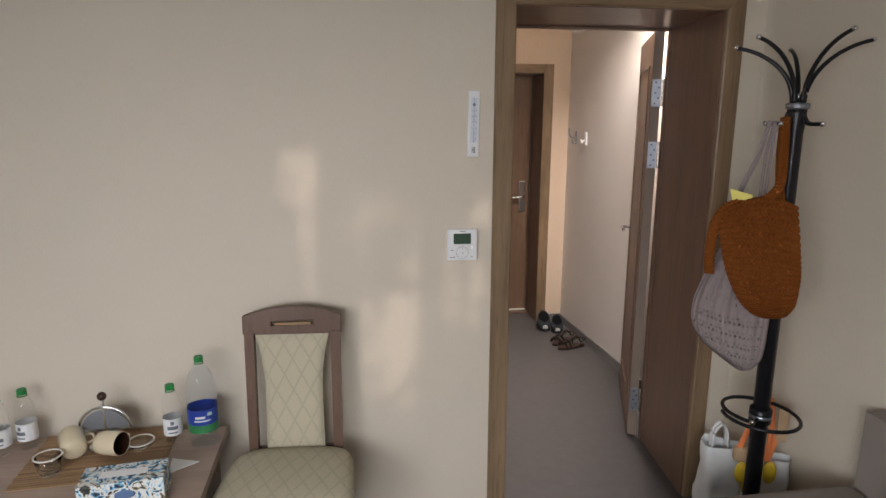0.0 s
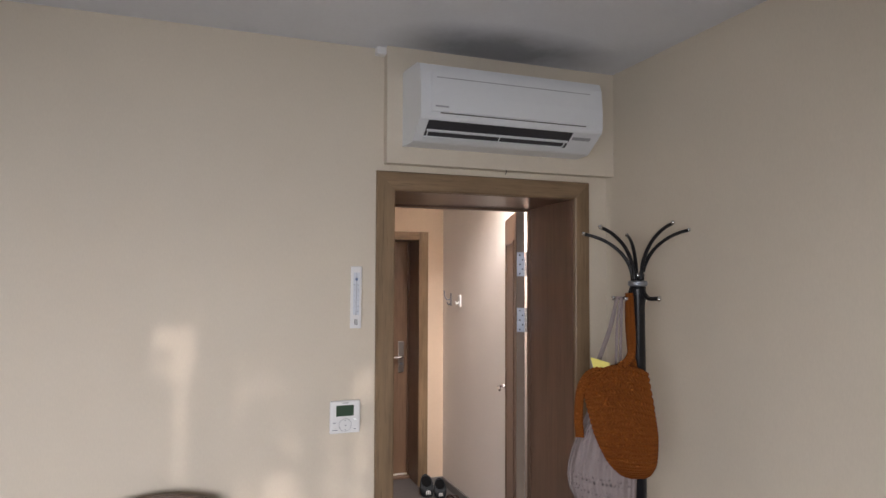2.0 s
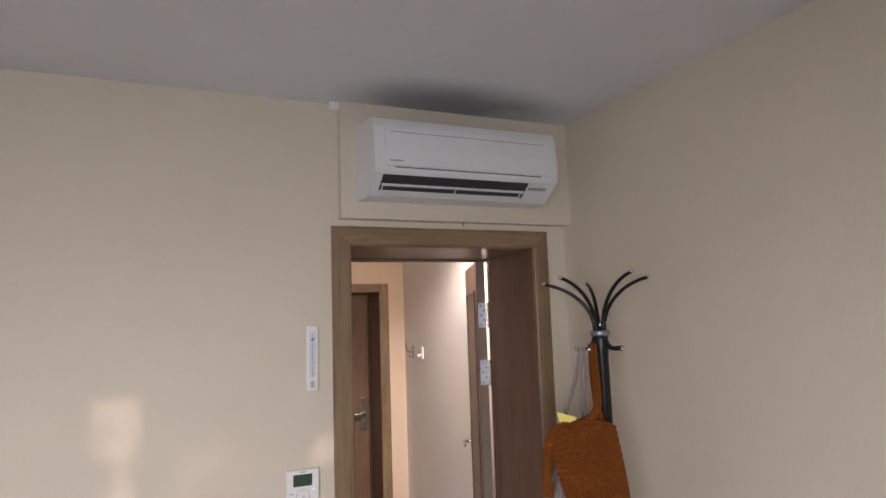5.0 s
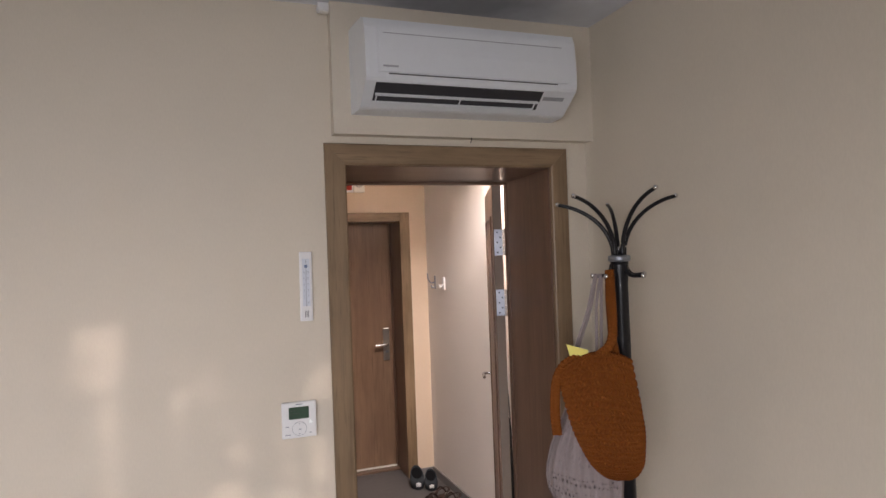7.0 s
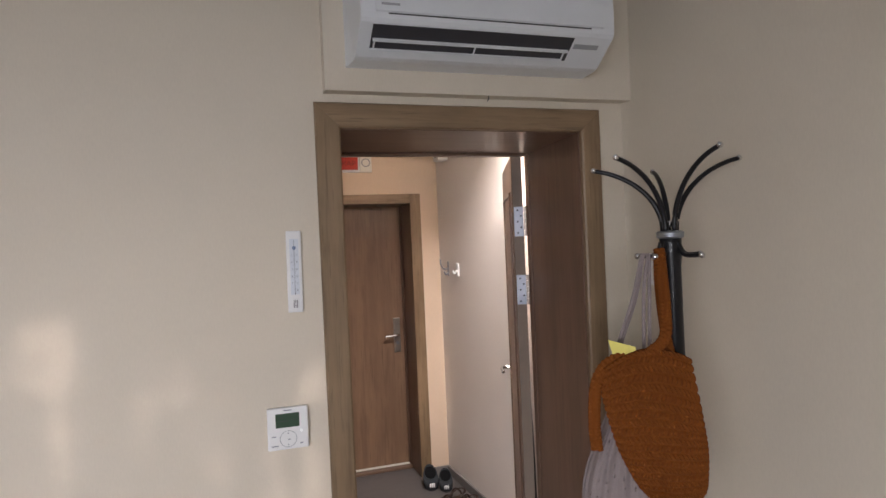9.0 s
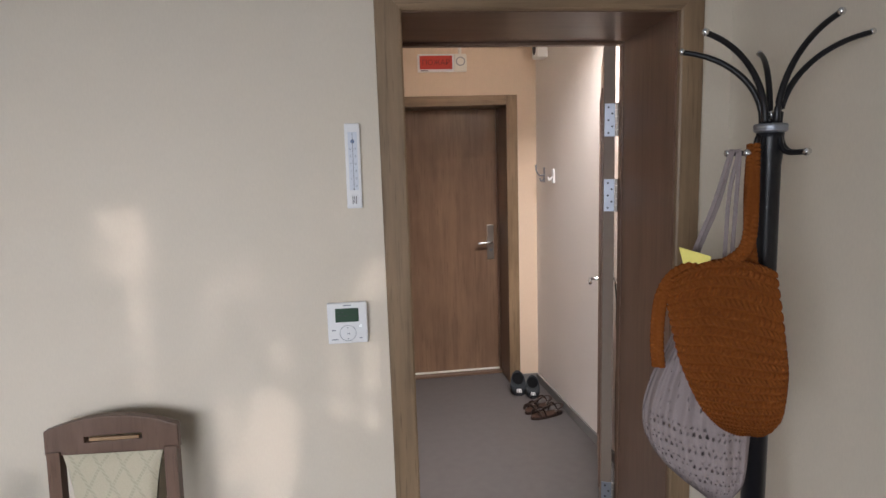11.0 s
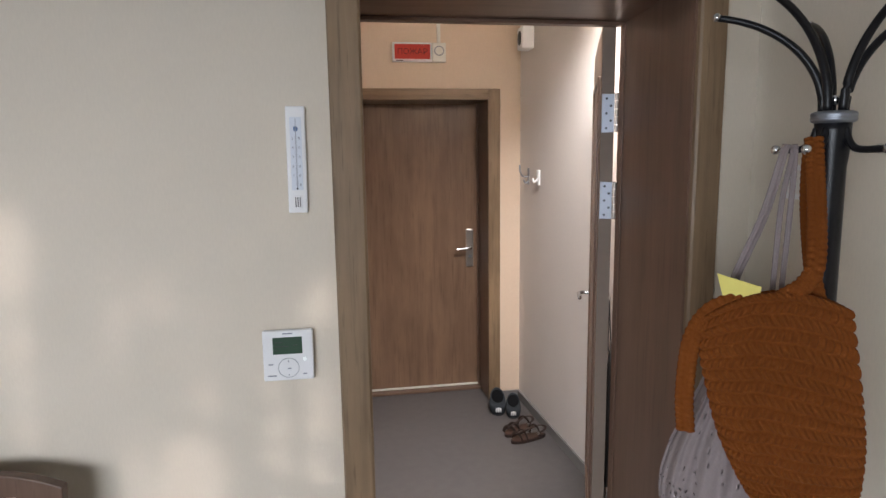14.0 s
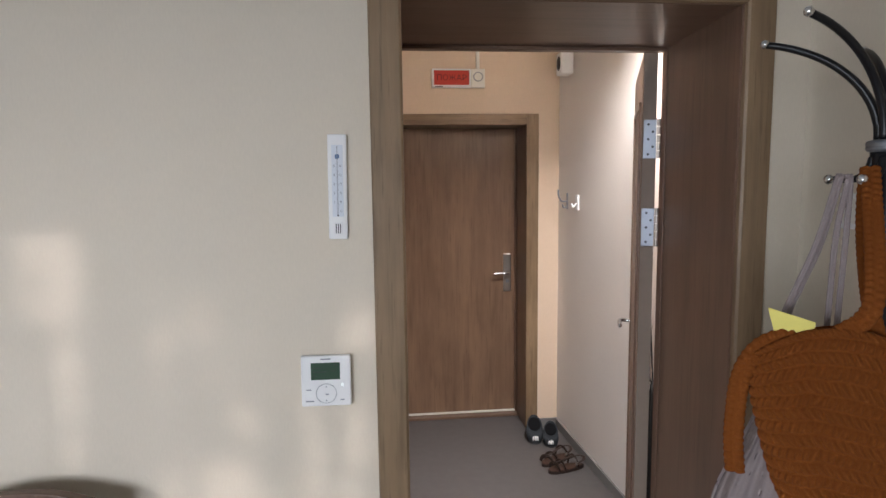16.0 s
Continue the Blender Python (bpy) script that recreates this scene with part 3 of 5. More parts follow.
def air_conditioner():
    x0, x1 = 0.092, 0.878
    d = thing("air_conditioner", pose(0, -0.050, 2.212), "white wall-mounted air conditioner with open black louvre slot", "air conditioner")
    prof = [(0.0, 0.0), (-0.100, 0.0), (-0.122, 0.005), (-0.236, 0.074), (-0.244, 0.084), (-0.247, 0.10), (-0.247, 0.17), (-0.238, 0.255), (-0.222, 0.288), (-0.185, 0.300), (-0.04, 0.303), (0.0, 0.303)]
    b = extrude_poly(prof, x0, x1, "x")
    for v in b.verts:
        if v.co.y < -0.06:
            v.co.x += 0.010 if v.co.x < 0.5 else -0.006
    soften(b, 0.007, 3, 0.9)
    part("body", b, AC_WHITE, d)
    front = [(-0.2445, 0.099), (-0.2535, 0.103), (-0.2550, 0.17), (-0.2460, 0.248), (-0.2415, 0.262), (-0.232, 0.262)]
    b = extrude_poly(front, x0 + 0.050, x1 - 0.045, "x")
    part("front_panel", soften(b, 0.004, 3, 0.6), AC_WHITE, d)
    part("panel_shadow_gap", box(x0 + 0.085, -0.2478, 0.0955, x1 - 0.085, -0.2440, 0.0992), DARK_GREY, d)
    part("top_groove", soften(box(x0 + 0.070, -0.2490, 0.2330, x1 - 0.065, -0.2455, 0.2362), 0.001), MID_GREY, d)
    # outlet on the sloping underside
    o, e = Vector((-0.122, 0.005)), Vector((-0.236, 0.074))
    n = Vector((-(e - o).y, (e - o).x)).normalized()
    if n.y > 0:
        n = -n

    def strip(f0, f1, lift0, lift1):
        p, q = o.lerp(e, f0), o.lerp(e, f1)
        return [tuple(p + n * lift0), tuple(q + n * lift0), tuple(q + n * lift1), tuple(p + n * lift1)]
    part("outlet", extrude_poly(strip(0.22, 0.95, -0.004, 0.0012), x0 + 0.045, x1 - 0.134, "x"), DARK_GREY, d, "black air outlet")
    part("louvre", soften(extrude_poly(strip(0.52, 0.575, 0.0013, 0.009), x0 + 0.049, x1 - 0.139, "x"), 0.002), AC_WHITE, d)
    part("louvre", soften(extrude_poly(strip(0.23, 0.28, 0.0013, 0.009), x0 + 0.043, x1 - 0.149, "x"), 0.002), AC_WHITE, d)
    for x in (x0 + 0.053, (x0 + x1) / 2 - 0.045, x1 - 0.152):
        part("louvre_bracket", extrude_poly(strip(0.285, 0.515, 0.0015, 0.005), x, x + 0.004, "x"), AC_WHITE, d)
    part("receiver_window", extrude_poly(strip(0.62, 0.76, -0.001, 0.0015), x1 - 0.125, x1 - 0.042, "x"), MID_GREY, d)
    part("maker_mark", box(x0 + 0.065, -0.2562, 0.118, x0 + 0.115, -0.2515, 0.124), MID_GREY, d)
    d.scale = (1, 0.81, 0.95)


air_conditioner()
s = thing("ceiling_clip_box", pose(-0.012, 0, -0.018), "small white plastic sensor box under the ceiling edge", "sensor")
part("case", soften(box(0.004, -0.035, 2.590, 0.050, 0.0, 2.6195), 0.004), WHITE, s)
part("foot", box(0.014, -0.026, 2.586, 0.04, -0.006, 2.5905, 0.001), WARM_WHITE, s)

n = thing("nail", pose(0.54, -0.047, 2.146), "small bent dark nail under the boxed-out panel", "nail")
part("shank", tube(spline([(0, 0, 0.002), (0.001, -0.001, -0.008), (-0.003, -0.004, -0.014), (-0.006, -0.005, -0.018)], 5), 0.0018, 8), DARK_GREY, n, smooth=True)


def fire_sign():
    d = thing("fire_alarm_sign", pose(0.361, HALL_END, 2.189), "lit-type red fire alarm sign with a white sounder", "alarm sign")
    part("case", soften(box(0, -0.035, 0, 0.259, 0, 0.131), 0.004), WHITE, d)
    p = part("red_panel", box(0.013, -0.0375, 0.018, 0.247, -0.0345, 0.118, 0.001), RED, d, "red sign panel lettered in dark red")
    lettering("word", "ПОЖАР", 0.054, pose(0.130, -0.0378, 0.066, 90, 0, 0), RED_DARK, p)
    s = part("sounder", soften(box(0.2605, -0.035, 0.0, 0.353, 0, 0.131), 0.004), WARM_WHITE, d)
    part("sounder_disc", rod((0.307, -0.0375, 0.075), (0.307, -0.034, 0.075), 0.034, 28), MID_GREY, s)
    part("sounder_cap", rod((0.307, -0.0395, 0.075), (0.307, -0.037, 0.075), 0.026, 28), WARM_WHITE, s)
    d.scale = (0.918, 1, 0.862)
    part("small_print", box(0.02, -0.0358, 0.005, 0.07, -0.0348, 0.011), DARK_GREY, d)


fire_sign()
c = thing("cable_duct", pose(0.645, HALL_END, 0), "white cable duct running up to the ceiling", "cable duct")
part("cover", box(-0.011, -0.012, 2.3025, 0.011, 0, H - 0.002, 0.002), WARM_WHITE, c)
d = thing("motion_sensor", pose(hall_x(2.20), 2.20, 2.305), "white box-shaped wall siren with a dark lens", "sensor")
part("case", soften(box(-0.075, -0.055, -0.065, 0.0, 0.055, 0.065), 0.010), WHITE, d)
part("lens", ball((-0.070, 0.0, 0.0), 0.05, squash=(0.28, 0.8, 0.95)), DARK_GREY, d, smooth=True)
d = thing("coat_hook", pose(hall_x(2.235), 2.235, 1.495), "small metal double coat hook on the hall wall", "hook")
part("plate", soften(box(-0.004, -0.016, -0.05, 0.0, 0.016, 0.05), 0.0015), STEEL, d)
part("prong", tube(spline([(-0.003, 0, 0.0), (-0.035, 0, 0.0), (-0.055, 0, 0.03), (-0.058, 0, 0.07)], 6), 0.0055, 10), STEEL, d, smooth=True)
part("prong", tube(spline([(-0.003, 0, -0.03), (-0.022, 0, -0.04), (-0.032, 0, -0.02)], 6), 0.0055, 10), STEEL, d, smooth=True)
d = thing("coat_hook", pose(hall_x(2.055), 2.055, 1.493), "small white plastic hook on the hall wall", "hook")
part("plate", soften(box(-0.012, -0.022, -0.045, 0.0, 0.022, 0.045), 0.005), WHITE, d)
part("prong", tube(spline([(-0.010, 0, -0.005), (-0.032, 0, -0.025), (-0.040, 0, -0.005)], 6), 0.006, 10), WHITE, d, smooth=True)
d = thing("ceiling_lamp", pose(1.02, 0.78, 0), "round white ceiling lamp of the hall", "lamp")
part("base", rod((0, 0, H - 0.002), (0, 0, H - 0.03), 0.16, 32), WHITE, d)
part("diffuser", rod((0, 0, H - 0.031), (0, 0, H - 0.06), 0.15, 32), WARM_WHITE, d)
d = thing("light_switch", pose(1.066, -0.172, 1.520, 0, 0, -90), "white plastic wall switch behind the coat rack", "switch")
part("frame", soften(box(-0.04, -0.010, 0, 0.04, 0.004, 0.08), 0.003), WHITE, d)
part("rocker", soften(box(-0.025, -0.014, 0.013, 0.025, -0.009, 0.067), 0.002), WARM_WHITE, d)


# ---- coat rack ----
RX, RY = 0.834, -0.512


def coat_rack():
    d = thing("coat_rack", pose(RX, RY, 0), "black metal coat rack with curved arms and chrome balls", "coat rack")
    part("pole", lathe([(0.0, 0.03), (0.0265, 0.03), (0.0265, 1.30), (0.0245, 1.605), (0.0265, 1.625), (0.0275, 1.665), (0.0280, 1.677), (0.0, 1.680)], 28), BLACK, d, smooth=True)
    part("collar", lathe([(0.026, 1.676), (0.0325, 1.679), (0.0345, 1.682), (0.0345, 1.685), (0.0335, 1.6865), (0.0345, 1.688), (0.0345, 1.692), (0.0325, 1.695), (0.026, 1.697), (0.0, 1.698)], 32), STEEL, d, "grey steel collar ring", smooth=True)
    part("finial", ball((0, 0, 1.715), 0.009), CHROME, d, smooth=True)
    for k, (ang, top, reach) in enumerate(((64, 1.868, 0.185), (142, 1.866, 0.188), (193, 1.880, 0.190), (272, 1.891, 0.177), (350, 1.881, 0.203))):
        a = radians(ang)
        c, s = math.cos(a), math.sin(a)
        bend = [radians(76) * i / 32 for i in range(33)]
        run = [0.017 + (reach - 0.017) * (1 - math.cos(q)) / (1 - math.cos(bend[-1])) for q in bend]
        pts = [(r * c, r * s, 1.697 + (top - 1.697) * math.sin(q) / math.sin(bend[-1])) for r, q in zip(run, bend)]
        arm = part("arm", tube(pts, [0.0074 - 0.0016 * i / len(pts) for i in range(len(pts))], 12), BLACK, d, smooth=True)
        part("tip", ball((reach * c, reach * s, top + 0.001), 0.0078), CHROME, arm, smooth=True)
    for ang, reach in ((155, 0.084), (206, 0.088), (280, 0.095), (353, 0.085), (60, 0.085)):
        a = radians(ang)
        c, s = math.cos(a), math.sin(a)
        pts = spline([(0.024 * c, 0.024 * s, 1.668), (0.031 * c, 0.031 * s, 1.647), (0.048 * c, 0.048 * s, 1.634), (reach * c, reach * s, 1.634)], 8)
        h = part("hook", tube(pts, 0.006, 10), BLACK, d, smooth=True)
        part("ball", ball((reach * c, reach * s, 1.634), 0.0085), CHROME, h, smooth=True)
    # open wire ring for umbrellas, held by a sleeve
    ring = [(0.121 * math.cos(t), 0.121 * math.sin(t), 0.642 + 0.022 * (t / 7.4) - 0.06 * 0.121 * math.cos(t)) for t in [2.75 + 7.4 * i / 90 for i in range(91)]]
    r = part("umbrella_ring", tube(ring, 0.0065, 10), BLACK, d, smooth=True)
    part("ring_end", ball(ring[-1], 0.0085), CHROME, r, smooth=True)
    part("ring_sleeve", lathe([(0.030, 0.632), (0.036, 0.634), (0.036, 0.682), (0.030, 0.685)], 24), BLACK, d, smooth=True)
    part("ring_band", lathe([(0.0362, 0.650), (0.0375, 0.652), (0.0375, 0.660), (0.0362, 0.662)], 24), STEEL, d, smooth=True)
    for ang in (40, 220):
        a = radians(ang)
        part("ring_spoke", rod((0.03 * math.cos(a), 0.03 * math.sin(a), 0.655), (0.120 * math.cos(a), 0.120 * math.sin(a), 0.655 - 0.06 * 0.120 * math.cos(a)), 0.005), BLACK, d)
    for k in range(4):
        a = radians(90 * k + 25)
        part("foot", tube(spline([(0.02 * math.cos(a), 0.02 * math.sin(a), 0.09), (0.09 * math.cos(a), 0.09 * math.sin(a), 0.075), (0.15 * math.cos(a), 0.15 * math.sin(a), 0.03), (0.165 * math.cos(a), 0.165 * math.sin(a), 0.011)], 6), 0.011, 10), BLACK, d, smooth=True)


coat_rack()


def curve_at(pts, t):
    """Smooth point of an outline at t from 0 to 1."""
    n = len(pts) - 1
    f = min(max(t, 0), 1) * n
    i = min(int(f), n - 1)
    g = f - i
    p = [Vector(pts[max(0, min(n, i + k))]) for k in (-1, 0, 1, 2)]
    return 0.5 * ((2 * p[1]) + (p[2] - p[0]) * g + (2 * p[0] - 5 * p[1] + 4 * p[2] - p[3]) * g * g + (3 * p[1] - p[0] - 3 * p[2] + p[3]) * g ** 3)


def knit_strap(path, width, strands, normal, stitch=0.009):
    """A knitted band: one flat cord with a groove between its strands and lumps along each."""
    b = bmesh.new()
    pts = [Vector(p) for p in path]
    steps, run, rings = 12 * strands, 0.0, []
    for i, p in enumerate(pts):
        d = (pts[min(i + 1, len(pts) - 1)] - pts[max(i - 1, 0)]).normalized()
        side = d.cross(Vector(normal)).normalized()
        up = side.cross(d).normalized()
        if i:
            run += (p - pts[i - 1]).length
        ring = []
        for k in range(steps):
            a = 2 * math.pi * k / steps
            across = min(max((math.cos(a) + 1) / 2, 0.0), 0.9999) * strands
            strand = int(across)
            swell = math.sin(math.pi * (across - strand)) ** 0.6
            lump = 0.5 + 0.5 * math.sin(2 * math.pi * run / stitch + math.pi * strand)
            rise = width / strands * (0.22 + 0.44 * swell * (0.35 + 0.65 * lump))
            half = width * (0.49 + 0.06 * lump)
            ring.append(b.verts.new(p + side * (half * math.cos(a)) + up * (rise * math.copysign(abs(math.sin(a)) ** 0.5, math.sin(a)))))
        rings.append(ring)
    for a, c in zip(rings, rings[1:]):
        for k in range(steps):
            b.faces.new((a[k], a[(k + 1) % steps], c[(k + 1) % steps], c[k]))
    b.faces.new(rings[0])
    b.faces.new(rings[-1])
    return b


def knitted_bag():
    m = pose(0.662, -0.629, 0.025, 0, 0, -34.4)
    d = thing("knitted_bag", m, "rust-orange chunky knitted bag hanging from the coat rack", "bag")
    left = [(0.000, 1.050), (-0.036, 1.087), (-0.074, 1.165), (-0.102, 1.265), (-0.112, 1.345)]
    right = [(0.102, 1.054), (0.120, 1.090), (0.124, 1.165), (0.115, 1.256), (0.096, 1.378)]
    rows, sub, around, per = 24, 9, 550, 50
    b = bmesh.new()
    loops = []
    fine = [2 * math.pi * k / 4000 for k in range(4001)]
    ex = 0.75
    oval = [(math.copysign(abs(math.cos(a)) ** ex, math.cos(a)), math.copysign(abs(math.sin(a)) ** ex, math.sin(a))) for a in fine]
    way = [0.0]
    for p, q in zip(oval, oval[1:]):
        way.append(way[-1] + math.hypot(0.115 * (q[0] - p[0]), 0.055 * (q[1] - p[1])))
    turn, k = [], 0
    for i in range(around):
        while way[k] < way[-1] * i / around:
            k += 1
        turn.append(fine[k])

    def loop(t, inward, drop):
        L, R = curve_at(left, t), curve_at(right, t)
        mid, half = (L + R) / 2, (R - L) / 2
        depth = (0.046 + 0.014 * math.sin(math.pi * min(t * 1.2, 1))) * (1 - 0.72 * t ** 3) * (1 - inward * 4)
        f = t * rows
        row_i = math.floor(f)
        ring = []
        for i in range(around):
            ca, sa = math.cos(turn[i]), math.sin(turn[i])
            cx = math.copysign(abs(ca) ** ex, ca)
            sy = math.copysign(abs(sa) ** ex, sa)
            st = 2 * math.pi * (per * i / around + 0.5 * row_i)
            v = f - row_i
            lean = (v - 0.5) * (4.4 if row_i % 2 else -4.4)
            ridge = max(0.0, math.cos(math.pi * (v - 0.5))) ** 0.55
            stitch = 0.5 + 0.5 * math.cos(st + lean)
            lump = -0.0070 + 0.0108 * ridge * (0.36 + 0.64 * stitch ** 0.55)
            lump += 0.004 * noise.noise((cx * 2.2, sy * 2, t * 5))
            rise = 0.050 * max(0.0, t - 0.25) * (1 - cx * cx) - 0.006 * (1 - cx * cx) * (1 - t)
            fold = -0.016 * math.exp(-((cx + 0.30) / 0.14) ** 2) * t * (1 - 0.9 * t ** 3) * (1 if sa < 0 else 0)
            k = 1 - inward
            ring.append(b.verts.new((mid.x + half.x * cx * k + 0.45 * lump * ca, sy * (depth + lump + fold), mid.y + half.y * cx + rise - drop)))
        loops.append(ring)
    # closed, rounded bottom
    for s in (0.15, 0.5, 0.8, 0.93):
        L, R = curve_at(left, 0), curve_at(right, 0)
        mid, half = (L + R) / 2, (R - L) / 2
        ring = []
        for i in range(around):
            ca, sa = math.cos(turn[i]), math.sin(turn[i])
            l = 0.002 * math.cos(2 * math.pi * per * i / around)
            ring.append(b.verts.new((mid.x + half.x * ca * s, 0.044 * sa * s, mid.y + half.y * ca - 0.016 * (1 - s * s) + l)))
        loops.append(ring)
    n = rows * sub
    for j in range(n + 1):
        loop(j / n, 0.0, 0.0)
    for k in range(1, 9):
        loop(1.0 - 0.02 * k, 0.045, 0.0)
    for a, c in zip(loops, loops[1:]):
        for i in range(around):
            b.faces.new((a[i], a[(i + 1) % around], c[(i + 1) % around], c[i]))
    b.faces.new(loops[0])
    part("body", b, ORANGE, d, smooth=True)
    hook = Vector((0.775, -0.541, 1.642))
    inv = m.inverted()
    hk = inv @ hook
    up = spline([(-0.012, 0.002, 1.372), (0.010, -0.004, 1.394), (0.030, -0.008, 1.412), (0.043, -0.002, 1.440), (0.046, 0.040, 1.500), (0.045, 0.10, 1.575), tuple(hk + Vector((0.001, -0.010, -0.006))), tuple(hk + Vector((0, 0.0, 0.010)))], 26)
    part("handle", knit_strap(up, 0.026, 2, (0, 1, 0), 0.011), ORANGE, d, "knitted handle looped over the hook", smooth=True)
    back = spline([tuple(hk + Vector((-0.002, 0.002, 0.010))), tuple(hk + Vector((-0.003, 0.012, -0.03))), (0.040, 0.12, 1.52), (0.044, 0.060, 1.440), (0.052, 0.010, 1.385)], 26)
    part("handle", knit_strap(back, 0.022, 2, (0, 1, 0), 0.011), ORANGE, d, smooth=True)
    flop = spline([(-0.040, 0.004, 1.376), (-0.070, 0.000, 1.374), (-0.100, -0.004, 1.352), (-0.120, -0.006, 1.305), (-0.126, -0.006, 1.22), (-0.122, 0.0, 1.155)], 26)
    part("handle", knit_strap(flop, 0.028, 2, (0, 1, 0), 0.011), ORANGE, d, "second handle hanging down loose", smooth=True)


knitted_bag()
c = thing("yellow_card", pose(0.606, -0.592, 1.385, 0, 6, -36), "folded yellow paper sticking out of the knitted bag", "paper")
part("sheet", extrude_poly([(-0.004, 0.0), (0.036, 0.0), (0.038, 0.048), (-0.026, 0.058)], -0.0006, 0.0006, "y"), YELLOW, c)


def crochet_bag():
    m = pose(0.733, -0.553, 0.028, 0, 0, -34.4)
    d = thing("crochet_bag", m, "pale lilac openwork crochet shopper hanging from the coat rack", "bag")
    left = [(-0.062, 0.846), (-0.150, 0.905), (-0.182, 0.985), (-0.168, 1.08), (-0.120, 1.20), (-0.085, 1.30)]
    right = [(0.025, 0.838), (0.040, 0.870), (0.046, 0.95), (0.044, 1.06), (0.02, 1.19), (-0.01, 1.30)]
    b = bmesh.new()
    rows, around = 120, 260
    loops = []
    for j in range(rows + 1):
        t = j / rows
        L, R = curve_at(left, t), curve_at(right, t)
        mid, half = (L + R) / 2, (R - L) / 2
        ring = []
        for i in range(around):
            a = 2 * math.pi * i / around
            ca, sa = math.cos(a), math.sin(a)
            pleat = (0.006 * math.sin(9 * a + 3 * t) + 0.003 * math.sin(23 * a)) * min(1, t * 1.6)
            knot = 0.0022 * math.sin(math.pi * j) + 0.0016 * math.cos(i * math.pi) * math.cos(j * math.pi)
            depth = 0.052 * (0.25 + 0.75 * math.sin(math.pi * min(0.92, 0.12 + t * 0.75)))
            ring.append(b.verts.new((mid.x + half.x * ca, sa * (depth + knot) + pleat, mid.y + half.y * ca - 0.02 * (1 - ca * ca) * (1 - t) ** 2 + 0.0012 * math.cos(i * math.pi))))
        loops.append(ring)
    for j, (a, c) in enumerate(zip(loops, loops[1:])):
        band = j % 10
        for i in range(around):
            hole = False
            if j < 62 and band in (3, 4, 7) and (i + (j // 10) * 2 + (2 if band == 7 else 0)) % 5 in (0, 1):
                hole = random.random() > 0.30
            if j >= 62 and (i + 2 * (j // 5)) % 9 == 0 and j % 5 in (1, 2):
                hole = random.random() > 0.35
            if not hole:
                b.faces.new((a[i], a[(i + 1) % around], c[(i + 1) % around], c[i]))
    b.faces.new(loops[0])
    bag = part("body", b, LILAC, d, smooth=True)
    sol = bag.modifiers.new("thick", "SOLIDIFY")
    sol.thickness = 0.0025
    hk = m.inverted() @ Vector((0.736, -0.535, 1.639))
    for x0, y0, dx in ((-0.098, -0.02, -0.006), (-0.090, 0.004, -0.002)):
        part("strap", knit_strap(spline([(x0 + 0.004, y0, 1.27), (x0 + 0.012, y0, 1.37), (x0 + 0.055, y0, 1.50), (hk.x + dx - 0.004, hk.y - 0.008, hk.z - 0.012), (hk.x + dx, hk.y, hk.z + 0.003)], 24), 0.0085, 2, (0, 1, 0), 0.007), LILAC, d, smooth=True)
    for x0, y0, dx in ((-0.022, 0.0, 0.006), (-0.008, 0.01, 0.010)):
        part("strap", knit_strap(spline([(x0, y0, 1.28), (x0 + 0.004, y0, 1.40), (x0 + 0.008, y0, 1.52), (hk.x + dx, hk.y + 0.006, hk.z - 0.012), (hk.x + dx - 0.002, hk.y + 0.002, hk.z + 0.003)], 24), 0.0085, 2, (0, 1, 0), 0.007), LILAC, d, smooth=True)


crochet_bag()


def carrier(name, m, w, dp, h, label, prints, seed, handle=True):
    d = thing(name, m, label, "bag", "carrier bags under the coat rack")
    b = bmesh.new()
    nx, nz = 40, 22
    loops = []
    for j in range(nz + 1):
        t = j / nz
        ring = []
        for i in range(nx):
            a = 2 * math.pi * i / nx
            ca, sa = math.cos(a), math.sin(a)
            x = w / 2 * math.copysign(abs(ca) ** 0.45, ca) * (1 - 0.10 * t)
            y = dp / 2 * math.copysign(abs(sa) ** 0.55, sa) * (1 - 0.45 * t)
            nz3 = noise.noise((x * 14 + seed, y * 14, t * 6)) * 0.012 + noise.noise((x * 40 + seed, y * 40, t * 18)) * 0.004
            ring.append(b.verts.new((x + nz3 * ca, y + nz3 * sa * 1.5, h * t + nz3 * (0.8 if j == nz else 0.0))))
        loops.append(ring)
    for a, c in zip(loops, loops[1:]):
        for i in range(nx):
            b.faces.new((a[i], a[(i + 1) % nx], c[(i + 1) % nx], c[i]))
    b.faces.new(loops[0])
    part("body", b, SACK, d, smooth=True)
    for x0, z0, pw, ph, mat in prints:
        pb = bmesh.new()
        bmesh.ops.create_circle(pb, cap_ends=True, segments=20, radius=1.0, matrix=Matrix.LocRotScale((x0, -dp / 2 - 0.004 + 0.10 * z0, z0), Euler((radians(96), 0, 0)), (pw, ph, 1)))
        ex = bmesh.ops.extrude_face_region(pb, geom=pb.faces[:])
        bmesh.ops.translate(pb, verts=[v for v in ex["geom"] if isinstance(v, bmesh.types.BMVert)], vec=(0, 0.012, 0))
        part("print", pb, mat, d)
    if handle:
        for y in (-0.012, 0.012):
            part("handle", tube(spline([(-w * 0.27, y, h - 0.02), (-w * 0.24, y, h + 0.05), (-w * 0.08, y, h + 0.085), (w * 0.06, y, h + 0.06), (w * 0.10, y, h - 0.01)], 8), 0.011, 10, flat=0.3), SACK, d, smooth=True)
    return d


